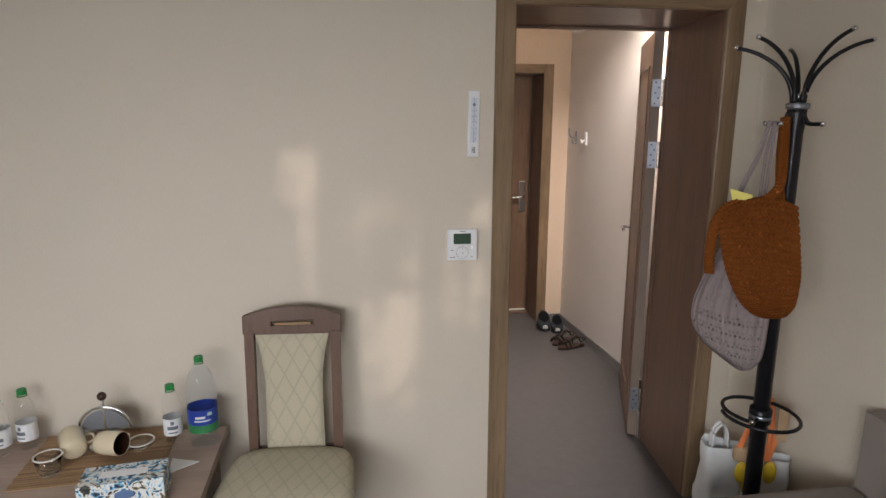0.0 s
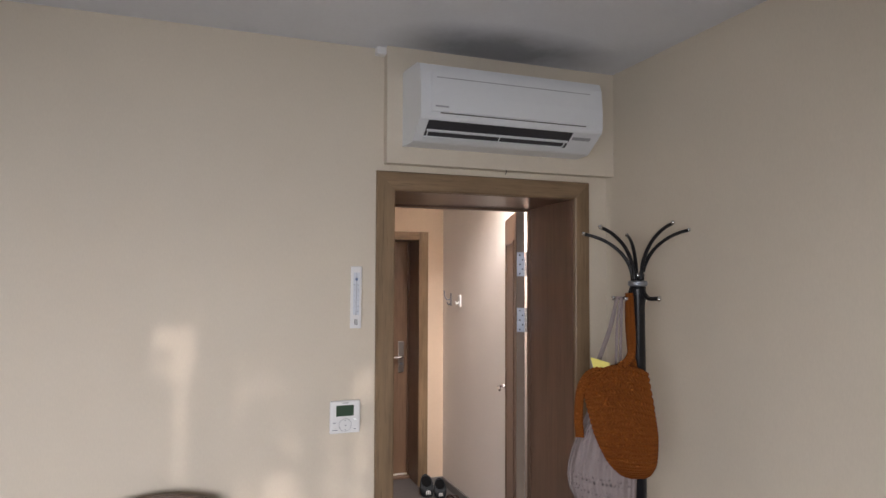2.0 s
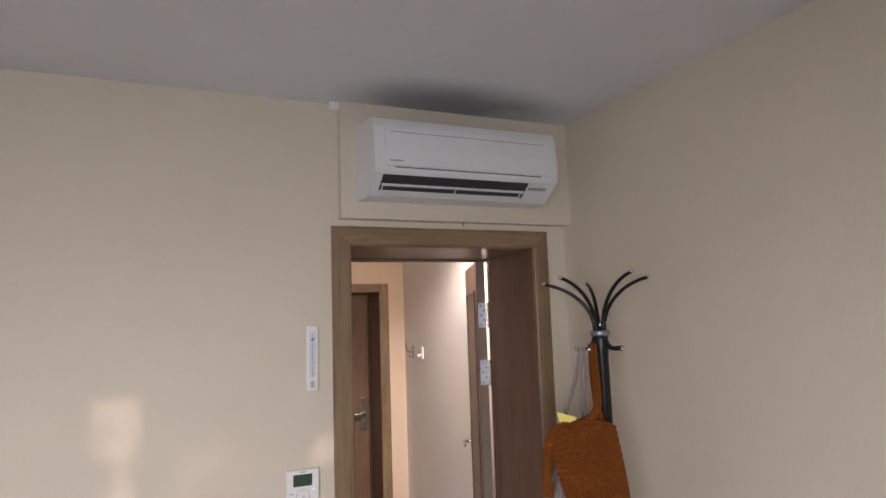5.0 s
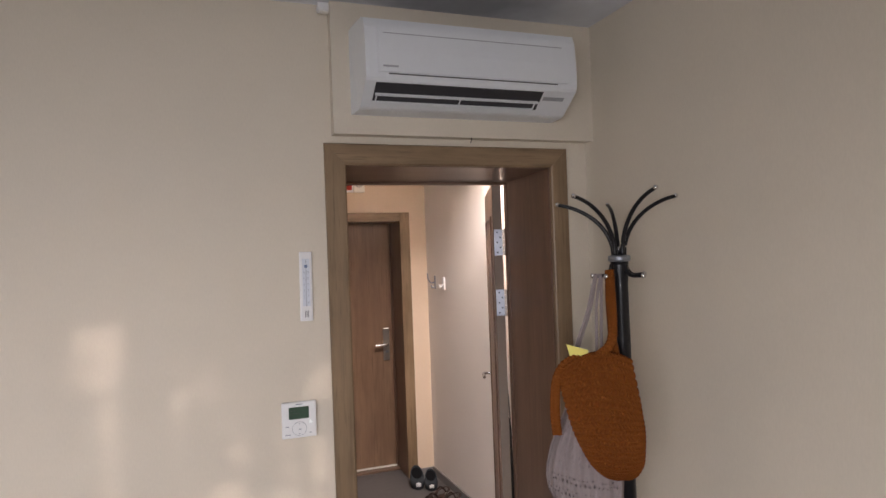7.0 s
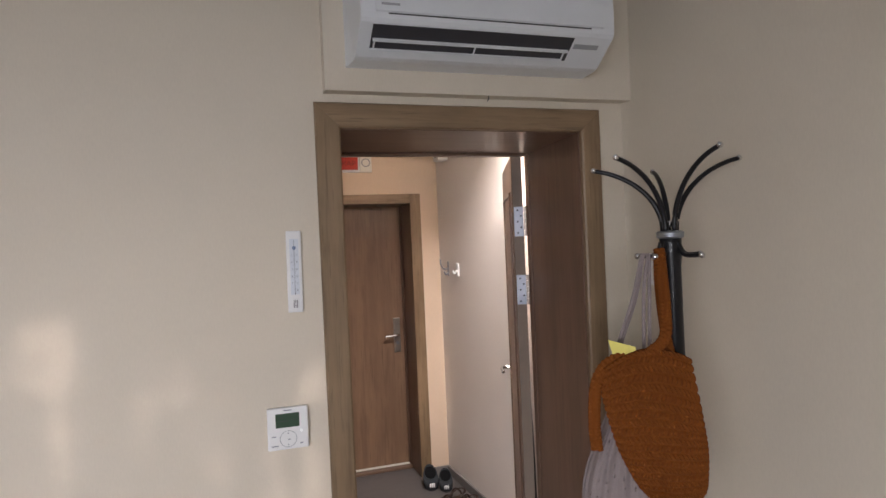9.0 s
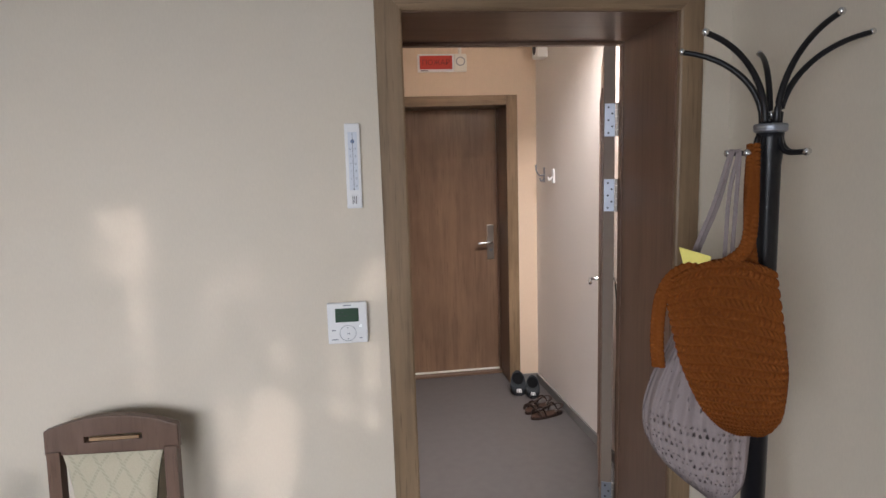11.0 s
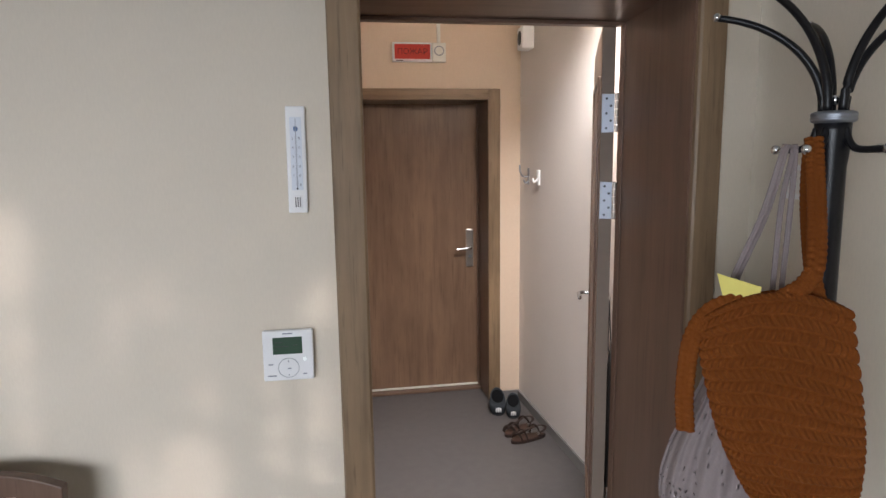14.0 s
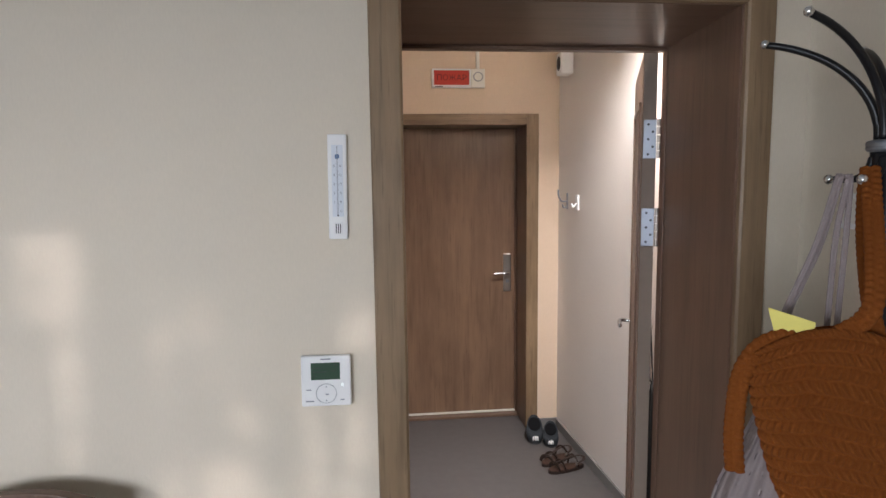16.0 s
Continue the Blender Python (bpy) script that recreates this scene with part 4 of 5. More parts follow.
carrier("carrier_bag", pose(0.884, -0.255, 0, 0, 0, -14), 0.16, 0.15, 0.40, "crumpled white plastic carrier bag standing on the floor", [(-0.02, 0.13, 0.07, 0.055, SACK_GREEN)], 3.0)
carrier("carrier_bag", pose(0.980, -0.395, 0, 0, 0, -30), 0.16, 0.12, 0.42, "white carrier bag with yellow and orange print", [(-0.065, 0.30, 0.020, 0.045, SACK_YELLOW), (0.0, 0.31, 0.022, 0.050, SACK_YELLOW)], 9.0, False)
s = thing("orange_ribbon_bag", pose(0.903, -0.440, 0.035, 0, 0, -25), "small yellow-lined pouch hanging from the ring on orange ribbons", "bag")
part("ribbon", tube(spline([(-0.070, -0.005, 0.43), (-0.035, 0.0, 0.54), (0.004, 0.01, 0.640), (0.012, 0.012, 0.644), (0.000, 0.01, 0.55), (-0.022, 0.0, 0.42)], 8), 0.010, 8, flat=0.25, up=(0, 1, 0)), SACK_ORANGE, s, "orange ribbon")
part("ribbon", tube(spline([(0.020, 0.012, 0.640), (0.034, 0.01, 0.54), (0.026, 0.0, 0.40)], 8), 0.009, 8, flat=0.25, up=(0, 1, 0)), SACK_ORANGE, s)
part("ribbon", tube(spline([(0.075, 0.02, 0.610), (0.055, 0.01, 0.50), (0.030, 0.0, 0.40)], 8), 0.009, 8, flat=0.25, up=(0, 1, 0)), SACK_ORANGE, s)
part("card", soften(box(0.050, 0.005, 0.48, 0.085, 0.018, 0.605), 0.004), CARD_TAN, s)
part("pouch", soften(box(-0.085, -0.015, 0.385, -0.01, 0.02, 0.445), 0.012), CARD_TAN, s)
part("tag", ball((-0.052, -0.006, 0.345), 0.03, squash=(0.8, 0.25, 1.5)), SACK_YELLOW, s, "yellow oval tag", smooth=True)
part("tag", ball((0.040, -0.006, 0.360), 0.03, squash=(0.8, 0.25, 1.5)), SACK_YELLOW, s, "yellow oval tag", smooth=True)


# ---- sofa ----
def sofa():
    y0, y1 = -3.0, -0.765
    d = thing("sofa", pose(0, 0, 0), "taupe cloth sofa with a straight low back along the wall", "sofa")
    b = extrude_poly([(0.985, 0.20), (right_x(-0.8) - 0.003, 0.20), (right_x(-0.8) - 0.003, 0.785), (0.989, 0.785)], y0, y1, "y")
    soften(b, 0.022, 4)
    part("backrest", b, SOFA, d, smooth=False)
    part("seat", soften(box(0.30, y0, 0.30, 0.981, y1 + 0.012, 0.545), 0.030, 4), SOFA, d)
    part("base", soften(box(0.34, y0 + 0.02, 0.06, 0.978, y1 - 0.02, 0.297), 0.01), SOFA, d)
    for x in (0.39, 0.93):
        for y in (y0 + 0.1, y1 - 0.1):
            part("foot", rod((x, y, 0), (x, y, 0.06), 0.022), BLACK, d)


sofa()
p = thing("sofa_cushion", pose(0.930, -1.37, 0.542, 0, 5, 0), "pale taupe back cushion leaning on the sofa", "cushion")
b = soften(box(-0.045, -0.40, 0.0, 0.040, 0.40, 0.238), 0.030, 5)
bmesh.ops.subdivide_edges(b, edges=[e for e in b.edges if e.calc_length() > 0.1], cuts=14, use_grid_fill=True)
for v in b.verts:
    v.co.x += 0.010 * noise.noise((v.co.y * 5, v.co.z * 7, 1.0)) - (0.016 * (1 - (v.co.y / 0.4) ** 2) if v.co.x < -0.04 else 0)
    v.co.z += 0.006 * noise.noise((v.co.y * 4, 2.0, 3.0))
part("cover", b, CUSHION, p, smooth=True)
part("piping", tube([(-0.040, y, 0.234) for y in [-0.38 + 0.04 * k for k in range(20)]], 0.003, 6), CUSHION, p)


# ---- chair ----
def chair():
    d = thing("dining_chair", pose(-0.754, -0.145, 0.0, 0, 0, -4), "walnut-stained dining chair with quilted sage upholstery", "chair")
    w = 0.186

    def lean(z):
        return 0.045 * (z - 0.42) / 0.5

    for s in (-1, 1):
        b = bmesh.new()
        rows = []
        for z, wd in ((0.0, 0.030), (0.2, 0.034), (0.42, 0.036), (0.7, 0.037), (0.84, 0.037)):
            yb = lean(z) if z > 0.42 else 0.05 * (1 - z / 0.42)
            xs = (s * w, s * (w - wd))
            rows.append([b.verts.new((x, yb + y, z)) for x, y in ((xs[0], -0.016), (xs[1], -0.016), (xs[1], 0.016), (xs[0], 0.016))])
        for a, c in zip(rows, rows[1:]):
            for i in range(4):
                b.faces.new((a[i], a[(i + 1) % 4], c[(i + 1) % 4], c[i]))
        b.faces.new(rows[0])
        b.faces.new(rows[-1])
        part("back_post", soften(b, 0.004, 2, 0.6), CHAIR_WOOD, d)
    # arched top rail with a grip slot
    b = bmesh.new()
    n = 28
    W2 = w + 0.006

    def zt(u):
        return 0.893 + 0.028 * (1 - u * u)

    def zb(u):
        return 0.832 - 0.010 * (1 - u * u)

    def slot(u):
        return (0.858 + 0.004 * u, 0.872 + 0.004 * u)
    for i in range(n):
        u0, u1 = -1 + 2 * i / n, -1 + 2 * (i + 1) / n
        hole = abs((u0 + u1) / 2) < 0.42
        spans = (((zb(u0), zb(u1)), (slot(u0)[0], slot(u1)[0])), ((slot(u0)[1], slot(u1)[1]), (zt(u0), zt(u1)))) if hole else (((zb(u0), zb(u1)), (slot(u0)[0], slot(u1)[0])), ((slot(u0)[0], slot(u1)[0]), (slot(u0)[1], slot(u1)[1])), ((slot(u0)[1], slot(u1)[1]), (zt(u0), zt(u1))))
        for lo, hi in spans:
            v = []
            for u, z in ((u0, lo[0]), (u1, lo[1]), (u1, hi[1]), (u0, hi[0])):
                bow = 0.012 * (1 - u * u)
                for y in (-0.013, 0.013):
                    v.append(b.verts.new((u * W2, lean(z) + y + bow, z)))
            f = [(0, 2, 4, 6), (1, 7, 5, 3), (0, 1, 3, 2), (2, 3, 5, 4), (4, 5, 7, 6), (6, 7, 1, 0)]
            for q in f:
                b.faces.new([v[k] for k in q])
    bmesh.ops.remove_doubles(b, verts=b.verts[:], dist=0.0002)
    b.verts.index_update()
    seen = {}
    for f in b.faces[:]:
        key = tuple(sorted(v.index for v in f.verts))
        if key in seen:
            bmesh.ops.delete(b, geom=[f, seen[key]], context="FACES_ONLY")
        else:
            seen[key] = f
    part("top_rail", soften(b, 0.003, 2, 0.9), CHAIR_WOOD, d, "arched rail with a worn grip slot")
    part("grip_edge", soften(box(-0.072, lean(0.866) + 0.001, 0.8575, 0.072, lean(0.866) + 0.012, 0.8665), 0.002), BAMBOO, d, "pale worn edge of the grip slot")
    # waisted padded back
    b = bmesh.new()
    g = []
    nu, nv = 22, 30
    for side in (-1, 1):
        g = []
        for j in range(nv + 1):
            v = j / nv
            z = 0.425 + v * 0.405
            half = 0.108 + 0.036 * (max(0, (v - 0.45) / 0.55) ** 2.2) + 0.008 * (1 - v)
            row = []
            for i in range(nu + 1):
                u = i / nu * 2 - 1
                puff = ((1 - abs(u) ** 5) * (1 - abs(v * 2 - 1) ** 7)) ** 0.5
                row.append(b.verts.new((u * half, lean(z) + side * (0.004 + 0.017 * puff) - 0.004, z)))
            g.append(row)
        for j in range(nv):
            for i in range(nu):
                b.faces.new((g[j][i], g[j][i + 1], g[j + 1][i + 1], g[j + 1][i]))
    part("back_pad", b, QUILT, d, smooth=True)
    part("back_board", box(-w + 0.034, 0.014, 0.36, w - 0.034, 0.024, 0.43, 0.002), CHAIR_WOOD, d)
    # seat
    b = bmesh.new()
    outline = []
    for k in range(60):
        a = 2 * math.pi * k / 60
        x = 0.243 * math.copysign(abs(math.cos(a)) ** 0.42, math.cos(a))
        y = -0.215 + 0.205 * math.copysign(abs(math.sin(a)) ** 0.42, math.sin(a))
        outline.append((x * (1.0 - 0.06 * (y + 0.2) / 0.2), y))
    rings = []
    for s, z in ((0.96, 0.372), (1.0, 0.382), (1.0, 0.418), (0.975, 0.436), (0.90, 0.446), (0.7, 0.453), (0.4, 0.456), (0.1, 0.457)):
        rings.append([b.verts.new((x * s, -0.215 + (y + 0.215) * s, z)) for x, y in outline])
    for a, c in zip(rings, rings[1:]):
        for i in range(60):
            b.faces.new((a[i], a[(i + 1) % 60], c[(i + 1) % 60], c[i]))
    b.faces.new(rings[0])
    b.faces.new(rings[-1])
    part("seat", b, QUILT, d, smooth=True)
    part("seat_frame", box(-0.200, -0.395, 0.315, 0.200, -0.012, 0.371, 0.004), CHAIR_WOOD, d)
    for x in (-0.18, 0.18):
        part("leg", soften(extrude_poly([(x - 0.018, -0.385), (x + 0.018, -0.385), (x + 0.018, -0.35), (x - 0.018, -0.35)], 0, 0.315, "z"), 0.004), CHAIR_WOOD, d)
    d.scale = (0.905, 0.95, 1.074)


chair()

# ---- table and what stands on it ----
TZ = 0.520
tb = thing("coffee_table", pose(0, 0, 0), "low light-oak coffee table against the wall", "table")
part("tabletop", soften(extrude_poly([(-2.22, -0.055), (-1.014, -0.055), (-1.010, -0.63), (-2.22, -0.63)], TZ - 0.034, TZ, "z"), 0.002), TABLE_WOOD, tb)
part("side_panel", box(-1.065, -0.60, 0, -1.042, -0.09, TZ - 0.035, 0.002), CHAIR_WOOD, tb)
part("side_panel", box(-2.20, -0.60, 0, -2.177, -0.09, TZ - 0.035, 0.002), CHAIR_WOOD, tb)
part("apron", box(-2.176, -0.115, TZ - 0.13, -1.066, -0.095, TZ - 0.035, 0.002), CHAIR_WOOD, tb)

mt = thing("bamboo_placemat", pose(-1.400, -0.205, TZ, 0, 0, 3), "brown slatted bamboo placemat on the coffee table", "placemat")
strip = box(-0.225, -0.0058, 0.0003, 0.225, 0.0058, 0.0034, 0.001, 1)
first = part("slat", strip, BAMBOO, mt)
first.location = (0, -0.165, 0)
for k in range(1, 27):
    o = new("slat", first.data)
    o.parent = mt
    o.location = (0.002 * math.sin(k * 2.1), -0.165 + 0.0127 * k, 0)


def bottle(name, x, y, r, h, label, pet, group=""):
    d = thing(name, pose(x, y, TZ, 0, 0, random.uniform(-30, 30)), label, "bottle", group)
    k = h / 0.235
    prof = [(0.0, 0.004), (r * 0.45, 0.002), (r * 0.82, 0.0), (r * 0.95, 0.006), (r, 0.02 * k), (r, 0.07 * k), (r * 0.95, 0.10 * k), (r, 0.135 * k), (r * 0.985, 0.152 * k), (r * 0.90, 0.172 * k), (r * 0.70, 0.192 * k), (r * 0.42, 0.207 * k), (0.0135, 0.216 * k), (0.0130, h - 0.012)]
    part("shell", lathe(prof, 32), pet, d, smooth=True)
    part("cap", soften(lathe([(0.0, h - 0.018), (0.0152, h - 0.018), (0.0155, h - 0.003), (0.014, h), (0.0, h)], 28), 0.0008), GREEN_CAP, d, "green screw cap")
    part("neck_ring", lathe([(0.0132, h - 0.026), (0.0165, h - 0.025), (0.0165, h - 0.023), (0.0132, h - 0.022)], 24), GREEN_CAP, d)
    return d


def small_bottle(x, y, turn):
    d = bottle("small_water_bottle", x, y, 0.0315, 0.215, "small clear plastic water bottle with green cap and white label", PET, "small water bottles")
    d.matrix_world = pose(x, y, TZ, 0, 0, turn)
    l = part("label", lathe([(0.0320, 0.032), (0.0322, 0.033), (0.0322, 0.094), (0.0320, 0.095)], 32), LABEL_WHITE, d, "white paper label with dark print")
    for z, hw, hh in ((0.080, 0.18, 0.007), (0.062, 0.55, 0.0065), (0.044, 0.48, 0.0025)):
        b = bmesh.new()
        v = []
        for i in range(9):
            a = -math.pi / 2 + hw * (i / 4 - 1)
            v.append([b.verts.new((0.0326 * math.cos(a), 0.0326 * math.sin(a), z + q * hh)) for q in (-1, 1)])
        for p0, p1 in zip(v, v[1:]):
            b.faces.new((p0[0], p1[0], p1[1], p0[1]))
        part("print", b, INK, l)
    return d


small_bottle(-1.180, -0.135, 12)
small_bottle(-1.672, -0.100, -18)
small_bottle(-1.738, -0.140, 10)
big = bottle("large_water_bottle", -1.068, -0.165, 0.050, 0.325, "large half-empty water bottle with blue and green label", PET_BLUE)
l = part("label", lathe([(0.0506, 0.088), (0.0510, 0.089), (0.0510, 0.142), (0.0506, 0.143)], 40), LABEL_BLUE, big, "blue and green label")
part("label_band", lathe([(0.0506, 0.058), (0.0510, 0.059), (0.0510, 0.0876), (0.0506, 0.0878)], 40), LABEL_GREEN, l)
for z, a0, a1, hh, mat in ((0.118, -2.0, -1.35, 0.004, LABEL_WHITE), (0.105, -2.1, -1.0, 0.0025, LABEL_WHITE), (0.128, -1.2, -0.9, 0.006, SACK_GREEN)):
    b = bmesh.new()
    v = []
    for i in range(9):
        a = a0 + (a1 - a0) * i / 8
        v.append([b.verts.new((0.0516 * math.cos(a), 0.0516 * math.sin(a), z + q * hh)) for q in (-1, 1)])
    for p0, p1 in zip(v, v[1:]):
        b.faces.new((p0[0], p1[0], p1[1], p0[1]))
    part("print", b, mat, l)


def mug(m, label):
    d = thing("mug", m, label, "mug", "mugs on the stand")
    part("cup", lathe([(0.0, 0.0), (0.030, 0.0), (0.037, 0.006), (0.040, 0.03), (0.040, 0.088), (0.0385, 0.090), (0.0372, 0.088)], 32), CREAM, d, smooth=True)
    part("inside", lathe([(0.0371, 0.0885), (0.0365, 0.03), (0.030, 0.008), (0.0, 0.007)], 32), COCOA, d, "dark brown glazed inside", smooth=True)
    part("handle", tube(spline([(0.039, 0, 0.070), (0.060, 0, 0.066), (0.062, 0, 0.035), (0.039, 0, 0.025)], 8), 0.0045, 10), CREAM, d, smooth=True)
    return d


mug(pose(-1.400, -0.205, TZ + 0.050, 0, 86, -22) @ Matrix.Rotation(radians(90), 4, "Z"), "cream mug lying on its side, dark brown inside")
mug(pose(-1.462, -0.245, TZ + 0.046, -78, 0, 28), "cream mug lying on its side on the placemat")
st = thing("mug_stand", pose(-1.400, -0.145, TZ + 0.004), "chrome wire mug stand with a dark knob", "mug stand")
part("base", lathe([(0.0, 0.0), (0.055, 0.0), (0.058, 0.003), (0.055, 0.007), (0.0, 0.008)], 32), CHROME, st, smooth=True)
part("post", rod((0, 0, 0.006), (0, 0, 0.175), 0.005), CHROME, st)
part("knob", ball((0, 0, 0.186), 0.016), COCOA, st, smooth=True)
part("arch", tube([(0.085 * math.cos(a), 0.0, 0.065 + 0.080 * math.sin(a)) for a in [math.pi * k / 30 for k in range(31)]], 0.005, 10, up=(0, 1, 0)), CHROME, st, smooth=True)
part("arch_plate", extrude_poly([(0.076 * math.cos(a), 0.065 + 0.070 * math.sin(a)) for a in [math.pi * k / 24 for k in range(25)]], -0.0012, 0.0012, "y"), STEEL, st)


def dish(x, y, r, h, label):
    d = thing("glass_dish", pose(x, y, TZ + 0.004), label, "glass")
    part("bowl", lathe([(0.0, 0.0), (r * 0.7, 0.0), (r * 0.92, h * 0.3), (r, h), (r - 0.003, h), (r * 0.90 - 0.003, h * 0.35), (r * 0.66, 0.004), (0, 0.004)], 32), GLASS, d, smooth=True)
    part("rim", tube([(r * math.cos(a), r * math.sin(a), h) for a in [2 * math.pi * k / 40 for k in range(41)]], 0.0028, 8), WARM_WHITE, d, smooth=True)


dish(-1.283, -0.165, 0.043, 0.020, "small shallow glass dish with a pale rim")
dish(-1.520, -0.300, 0.040, 0.062, "clear glass tumbler with a pale rim")
t = thing("tissue_box", pose(-1.232, -0.470, TZ, 0, 0, 6), "tissue box printed with blue and brown leaves", "tissue box")
part("carton", soften(box(-0.118, -0.055, 0, 0.118, 0.055, 0.085), 0.002), FLORAL, t)
part("slot_film", soften(box(-0.065, -0.018, 0.0835, 0.065, 0.018, 0.0858), 0.001), PAPER, t)
part("badge", ball((0.01, -0.0555, 0.045), 0.030, squash=(1, 0.04, 0.5)), INK_BLUE, t, smooth=True)
n = thing("paper_napkin", pose(-1.115, -0.300, TZ, 0, 0, 25), "white folded paper napkin on the table", "napkin")
part("fold", extrude_poly([(-0.05, -0.04), (0.05, -0.02), (-0.02, 0.05)], 0.0003, 0.003, "z"), PAPER, n)


# ---- shoes in the hall ----
def clog(m):
    d = thing("clog", m, "charcoal felt slipper with a pale claw print", "shoe", "slippers by the hall wall")
    b = bmesh.new()
    rings = []
    for z, sx, sy, yo in ((0.006, 0.049, 0.088, 0), (0.02, 0.056, 0.096, 0), (0.046, 0.060, 0.096, 0.002), (0.070, 0.058, 0.086, 0.010), (0.092, 0.054, 0.072, 0.020), (0.104, 0.050, 0.062, 0.026), (0.103, 0.044, 0.056, 0.026), (0.06, 0.045, 0.058, 0.024), (0.02, 0.040, 0.05, 0.02)):
        tilt = 0.6 if z > 0.09 else 0.0
        rings.append([b.verts.new((sx * math.cos(a) * (1 - 0.10 * math.sin(a)), yo + sy * math.sin(a), z + tilt * sy * math.sin(a))) for a in [2 * math.pi * k / 36 for k in range(36)]])
    for a, c in zip(rings, rings[1:]):
        for i in range(36):
            b.faces.new((a[i], a[(i + 1) % 36], c[(i + 1) % 36], c[i]))
    b.faces.new(rings[0])
    b.faces.new(rings[-1])
    part("upper", b, CLOG, d, smooth=True)
    lin = bmesh.new()
    bmesh.ops.create_circle(lin, cap_ends=True, segments=28, radius=1.0, matrix=Matrix.LocRotScale((0, 0.026, 0.096), Euler((math.atan(0.6), 0, 0)), (0.0445, 0.060, 1)))
    part("lining", lin, SHOE_FLEECE, d, "black inside")
    sole = lathe([(0.0, 0.0), (1.0, 0.0), (1.03, 0.5), (1.0, 1.0), (0.0, 1.0)], 36)
    bmesh.ops.scale(sole, vec=(0.052, 0.092, 0.010), verts=sole.verts[:])
    part("sole", sole, SOLE, d)
    for k in (-1, 0, 1):
        part("claw", ball((0.013 * k, -0.091 + 0.004 * abs(k), 0.042 - 0.005 * abs(k)), 0.0080, squash=(1, 0.9, 2.6)), LABEL_WHITE, d, "pale claw print", smooth=True)
    return d


c0 = clog(pose(0.966, 2.215, 0, 0, 0, -10) @ Matrix.Scale(0.9, 4))
copy_thing(c0, pose(1.050, 2.145, 0, 0, 0, -14) @ Matrix.Scale(0.9, 4))


def sandal(m, label):
    d = thing("sandal", m, label, "shoe", "sandals by the hall wall")
    outline = []
    for k in range(40):
        a = 2 * math.pi * k / 40
        y = 0.128 * math.sin(a)
        outline.append((0.044 * math.cos(a) * (1 - 0.16 * math.sin(a)) + 0.008 * math.sin(a * 1.0) ** 2, y))
    part("sole", soften(extrude_poly(outline, 0.0, 0.018, "z"), 0.003, 2, 0.8), LEATHER, d)
    part("insole", extrude_poly([(x * 0.9, y * 0.95) for x, y in outline], 0.0182, 0.0215, "z"), LEATHER_TAN, d)
    for y, h, w in ((-0.080, 0.045, 0.013), (-0.040, 0.055, 0.012), (0.055, 0.075, 0.010)):
        part("strap", tube([(0.045 * math.cos(a), y + 0.012 * math.cos(a), 0.012 + h * math.sin(a)) for a in [math.pi * k / 16 for k in range(17)]], w, 8, flat=0.22, up=(0, 1, 0)), LEATHER, d, smooth=True)
    part("heel_strap", tube(spline([(0.040, 0.055, 0.05), (0.036, 0.105, 0.062), (0.0, 0.130, 0.068), (-0.036, 0.105, 0.062), (-0.040, 0.055, 0.05)], 8), 0.010, 8, flat=0.3), LEATHER, d, smooth=True)
    part("ridge", tube(spline([(0.0, -0.090, 0.055), (0.004, -0.04, 0.068), (0.0, 0.05, 0.085)], 8), 0.010, 8, flat=0.3), LEATHER, d, smooth=True)
    part("buckle", soften(box(0.040, 0.045, 0.040, 0.047, 0.065, 0.056), 0.002), BRASS_GREY, d)
    return d


sandal(pose(1.035, 1.790, 0, 0, 0, -76) @ Matrix.Scale(0.88, 4), "brown leather strap sandal lying by the skirting")
sandal(pose(1.010, 1.900, 0.0, 0, 0, -60) @ Matrix.Scale(0.88, 4), "brown leather strap sandal beside its pair")


# ---- outside the window: ground, and an unseen tree added to shape the sun patches ----
setting(part("ground", box(-60, -120, -0.5, 60, -3.75, -0.4), GROUND), "dry grass ground outside", "ground")
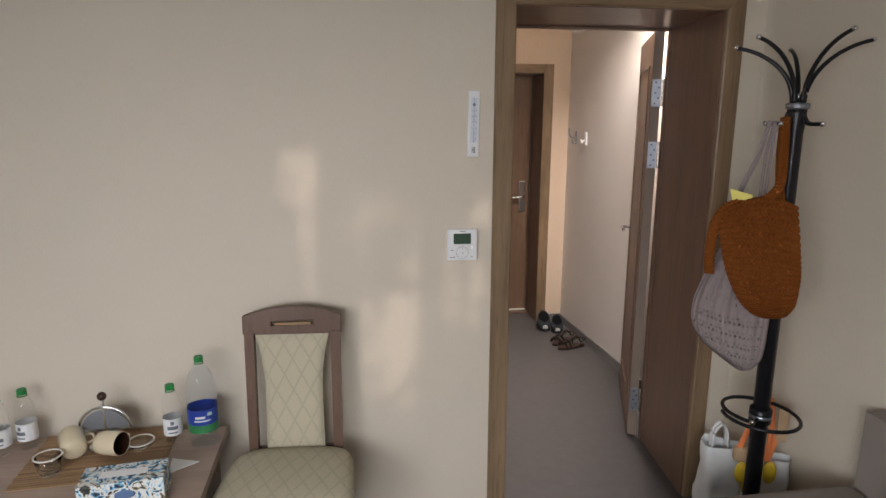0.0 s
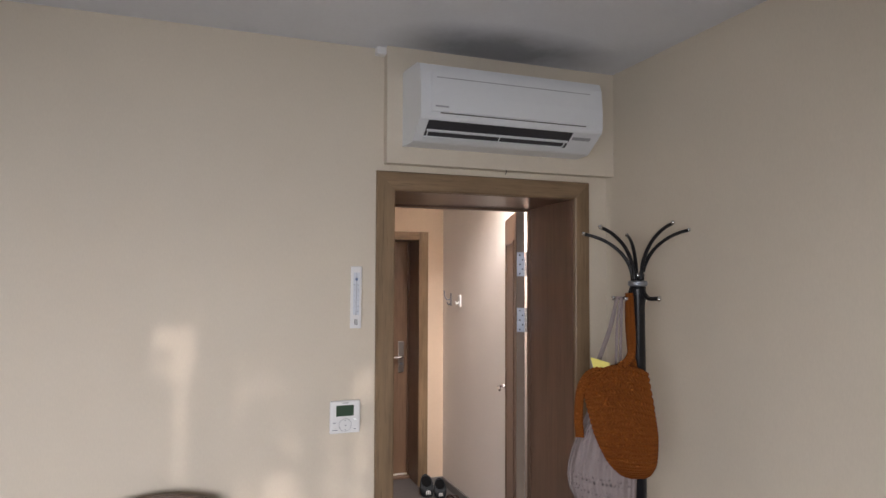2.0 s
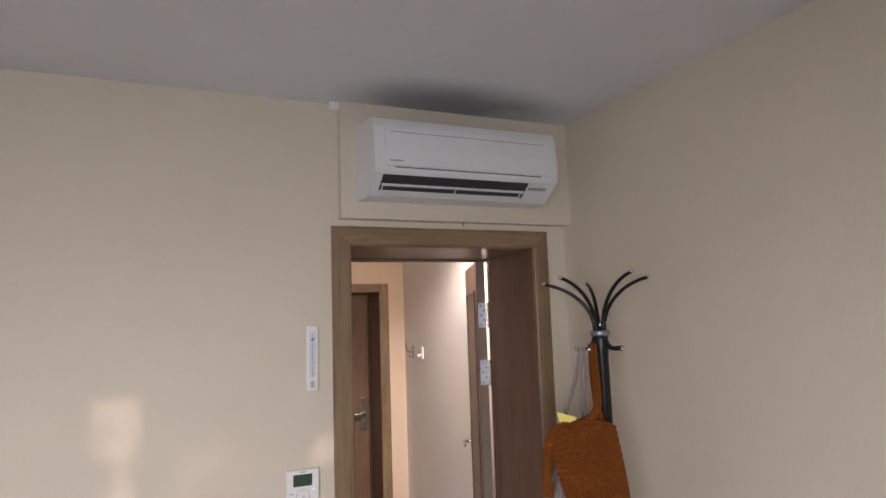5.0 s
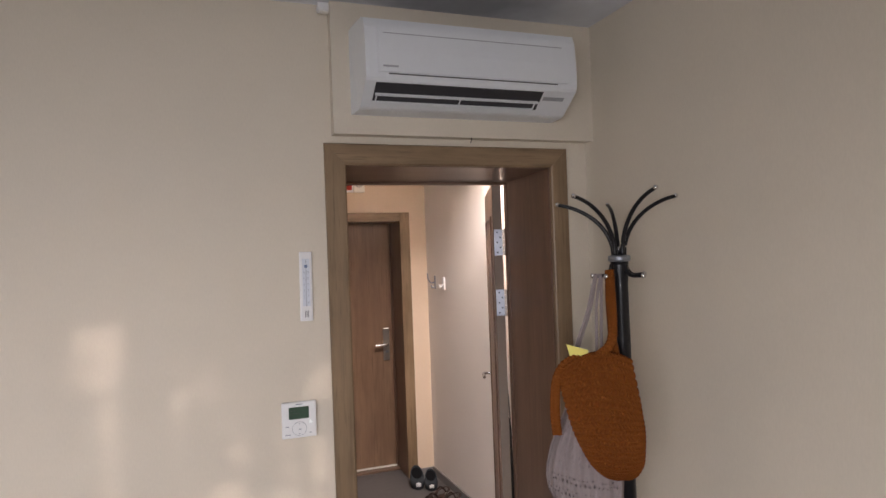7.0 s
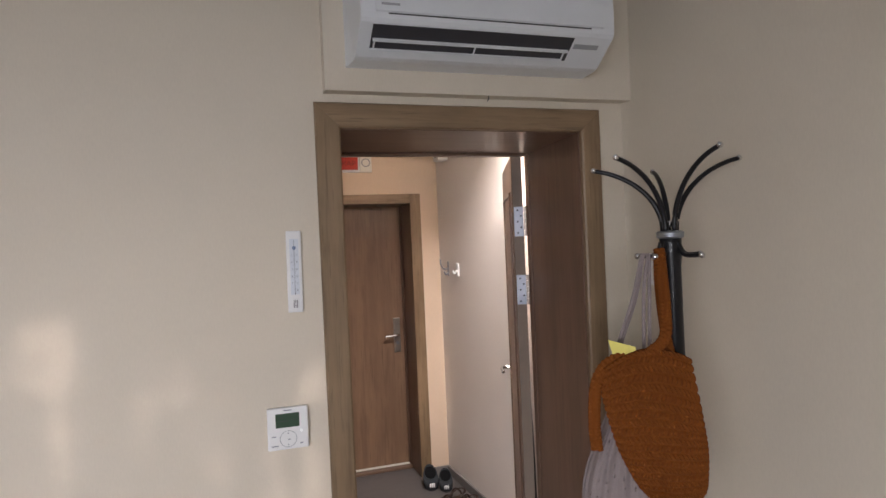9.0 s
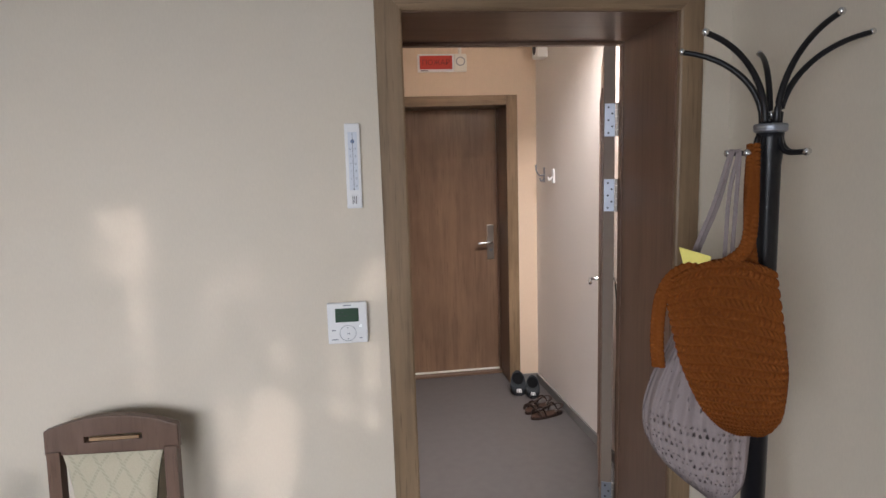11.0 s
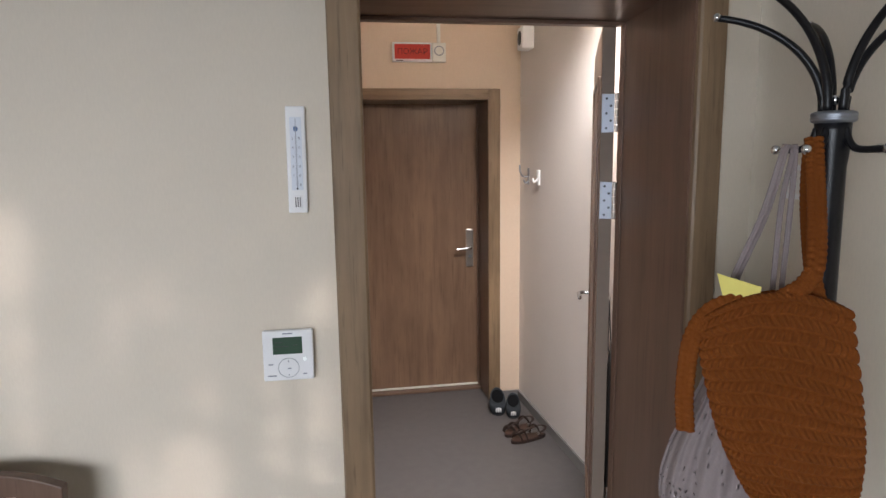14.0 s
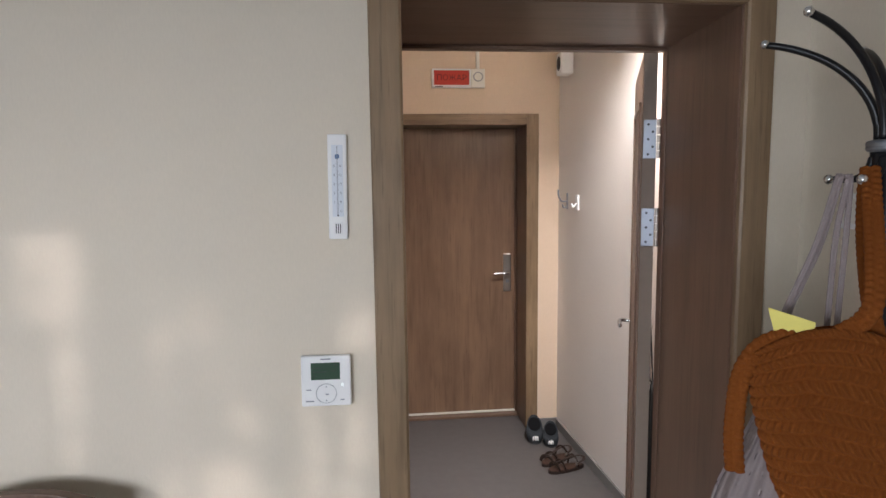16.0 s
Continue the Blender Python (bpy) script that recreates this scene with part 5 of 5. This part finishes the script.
# openings of the crown, as centre, half size and share of light: cut to set the low sun's patches on the wall
GAPS = ((-0.742, 1.450, 0.026, 0.075, 0.9), (-0.676, 1.450, 0.026, 0.085, 1.0), (-0.694, 1.19, 0.014, 0.22, 0.9), (-0.43, 1.33, 0.055, 0.07, 0.55),
        (-0.515, 0.98, 0.030, 0.36, 0.42), (-0.315, 1.16, 0.030, 0.13, 0.40), (-0.358, 0.75, 0.070, 0.23, 1.0), (-0.490, 0.74, 0.040, 0.22, 0.6),
        (-0.045, 1.30, 0.042, 0.055, 0.9), (-0.155, 0.99, 0.030, 0.12, 0.65), (-0.055, 0.98, 0.028, 0.14, 0.9))


def sun_mask_tree():
    d = thing("tree", pose(-1.3, -7.3, -0.4), "unseen tree added outside the window, its crown gaps shaping the sun patches", "tree")
    rng = random.Random(5)
    part("trunk", tube(spline([(0, 0, 0), (0.03, 0.02, 0.6), (-0.02, 0, 1.3), (0.02, 0.02, 2.2), (0.0, 0, 3.6)], 6), [0.11 - 0.0035 * i for i in range(25)], 10), BARK, d, smooth=True)
    for k in range(9):
        a, z = rng.uniform(0, 6.28), 0.9 + 0.28 * k
        part("limb", tube(spline([(0, 0, z), (0.4 * math.cos(a), 0.12 * math.sin(a), z + 0.25), (1.0 * math.cos(a), 0.2 * math.sin(a), z + 0.6)], 5), [0.028 - 0.002 * i for i in range(11)], 6), BARK, d)
    verts, faces = [], []
    slope_x, slope_z = SUN_WAY.x / SUN_WAY.y, SUN_WAY.z / SUN_WAY.y
    for k in range(95000):
        x, y, z = rng.uniform(-3.5, 1.0), -7.3 + rng.uniform(-0.22, 0.22), rng.uniform(0.6, 3.9)
        wx, wz = x - slope_x * y, z - slope_z * y
        skip = False
        for cx, cz, hx, hz, share in GAPS:
            if ((wx - cx) / (hx + 0.012)) ** 4 + ((wz - cz) / (hz + 0.014)) ** 4 < 1 and rng.random() < share ** 0.30:
                skip = True
        if skip:
            continue
        s = rng.uniform(0.020, 0.036)
        q = Euler((rng.uniform(0.5, 2.6), rng.uniform(-0.7, 0.7), rng.uniform(-0.8, 0.8))).to_matrix()
        c = Vector((x + 1.3, y + 7.3, z + 0.4))
        base = len(verts)
        for u, v in ((-1, 0), (0, -0.55), (1, 0), (0, 0.55)):
            verts.append(tuple(c + q @ Vector((u * s, v * s, 0))))
        faces.append((base, base + 1, base + 2, base + 3))
    me = bpy.data.meshes.new("crown")
    me.from_pydata(verts, [], faces)
    me.materials.append(LEAF)
    o = new("crown", me)
    o.parent = d
    tagged(o, kind="stuff")


sun_mask_tree()
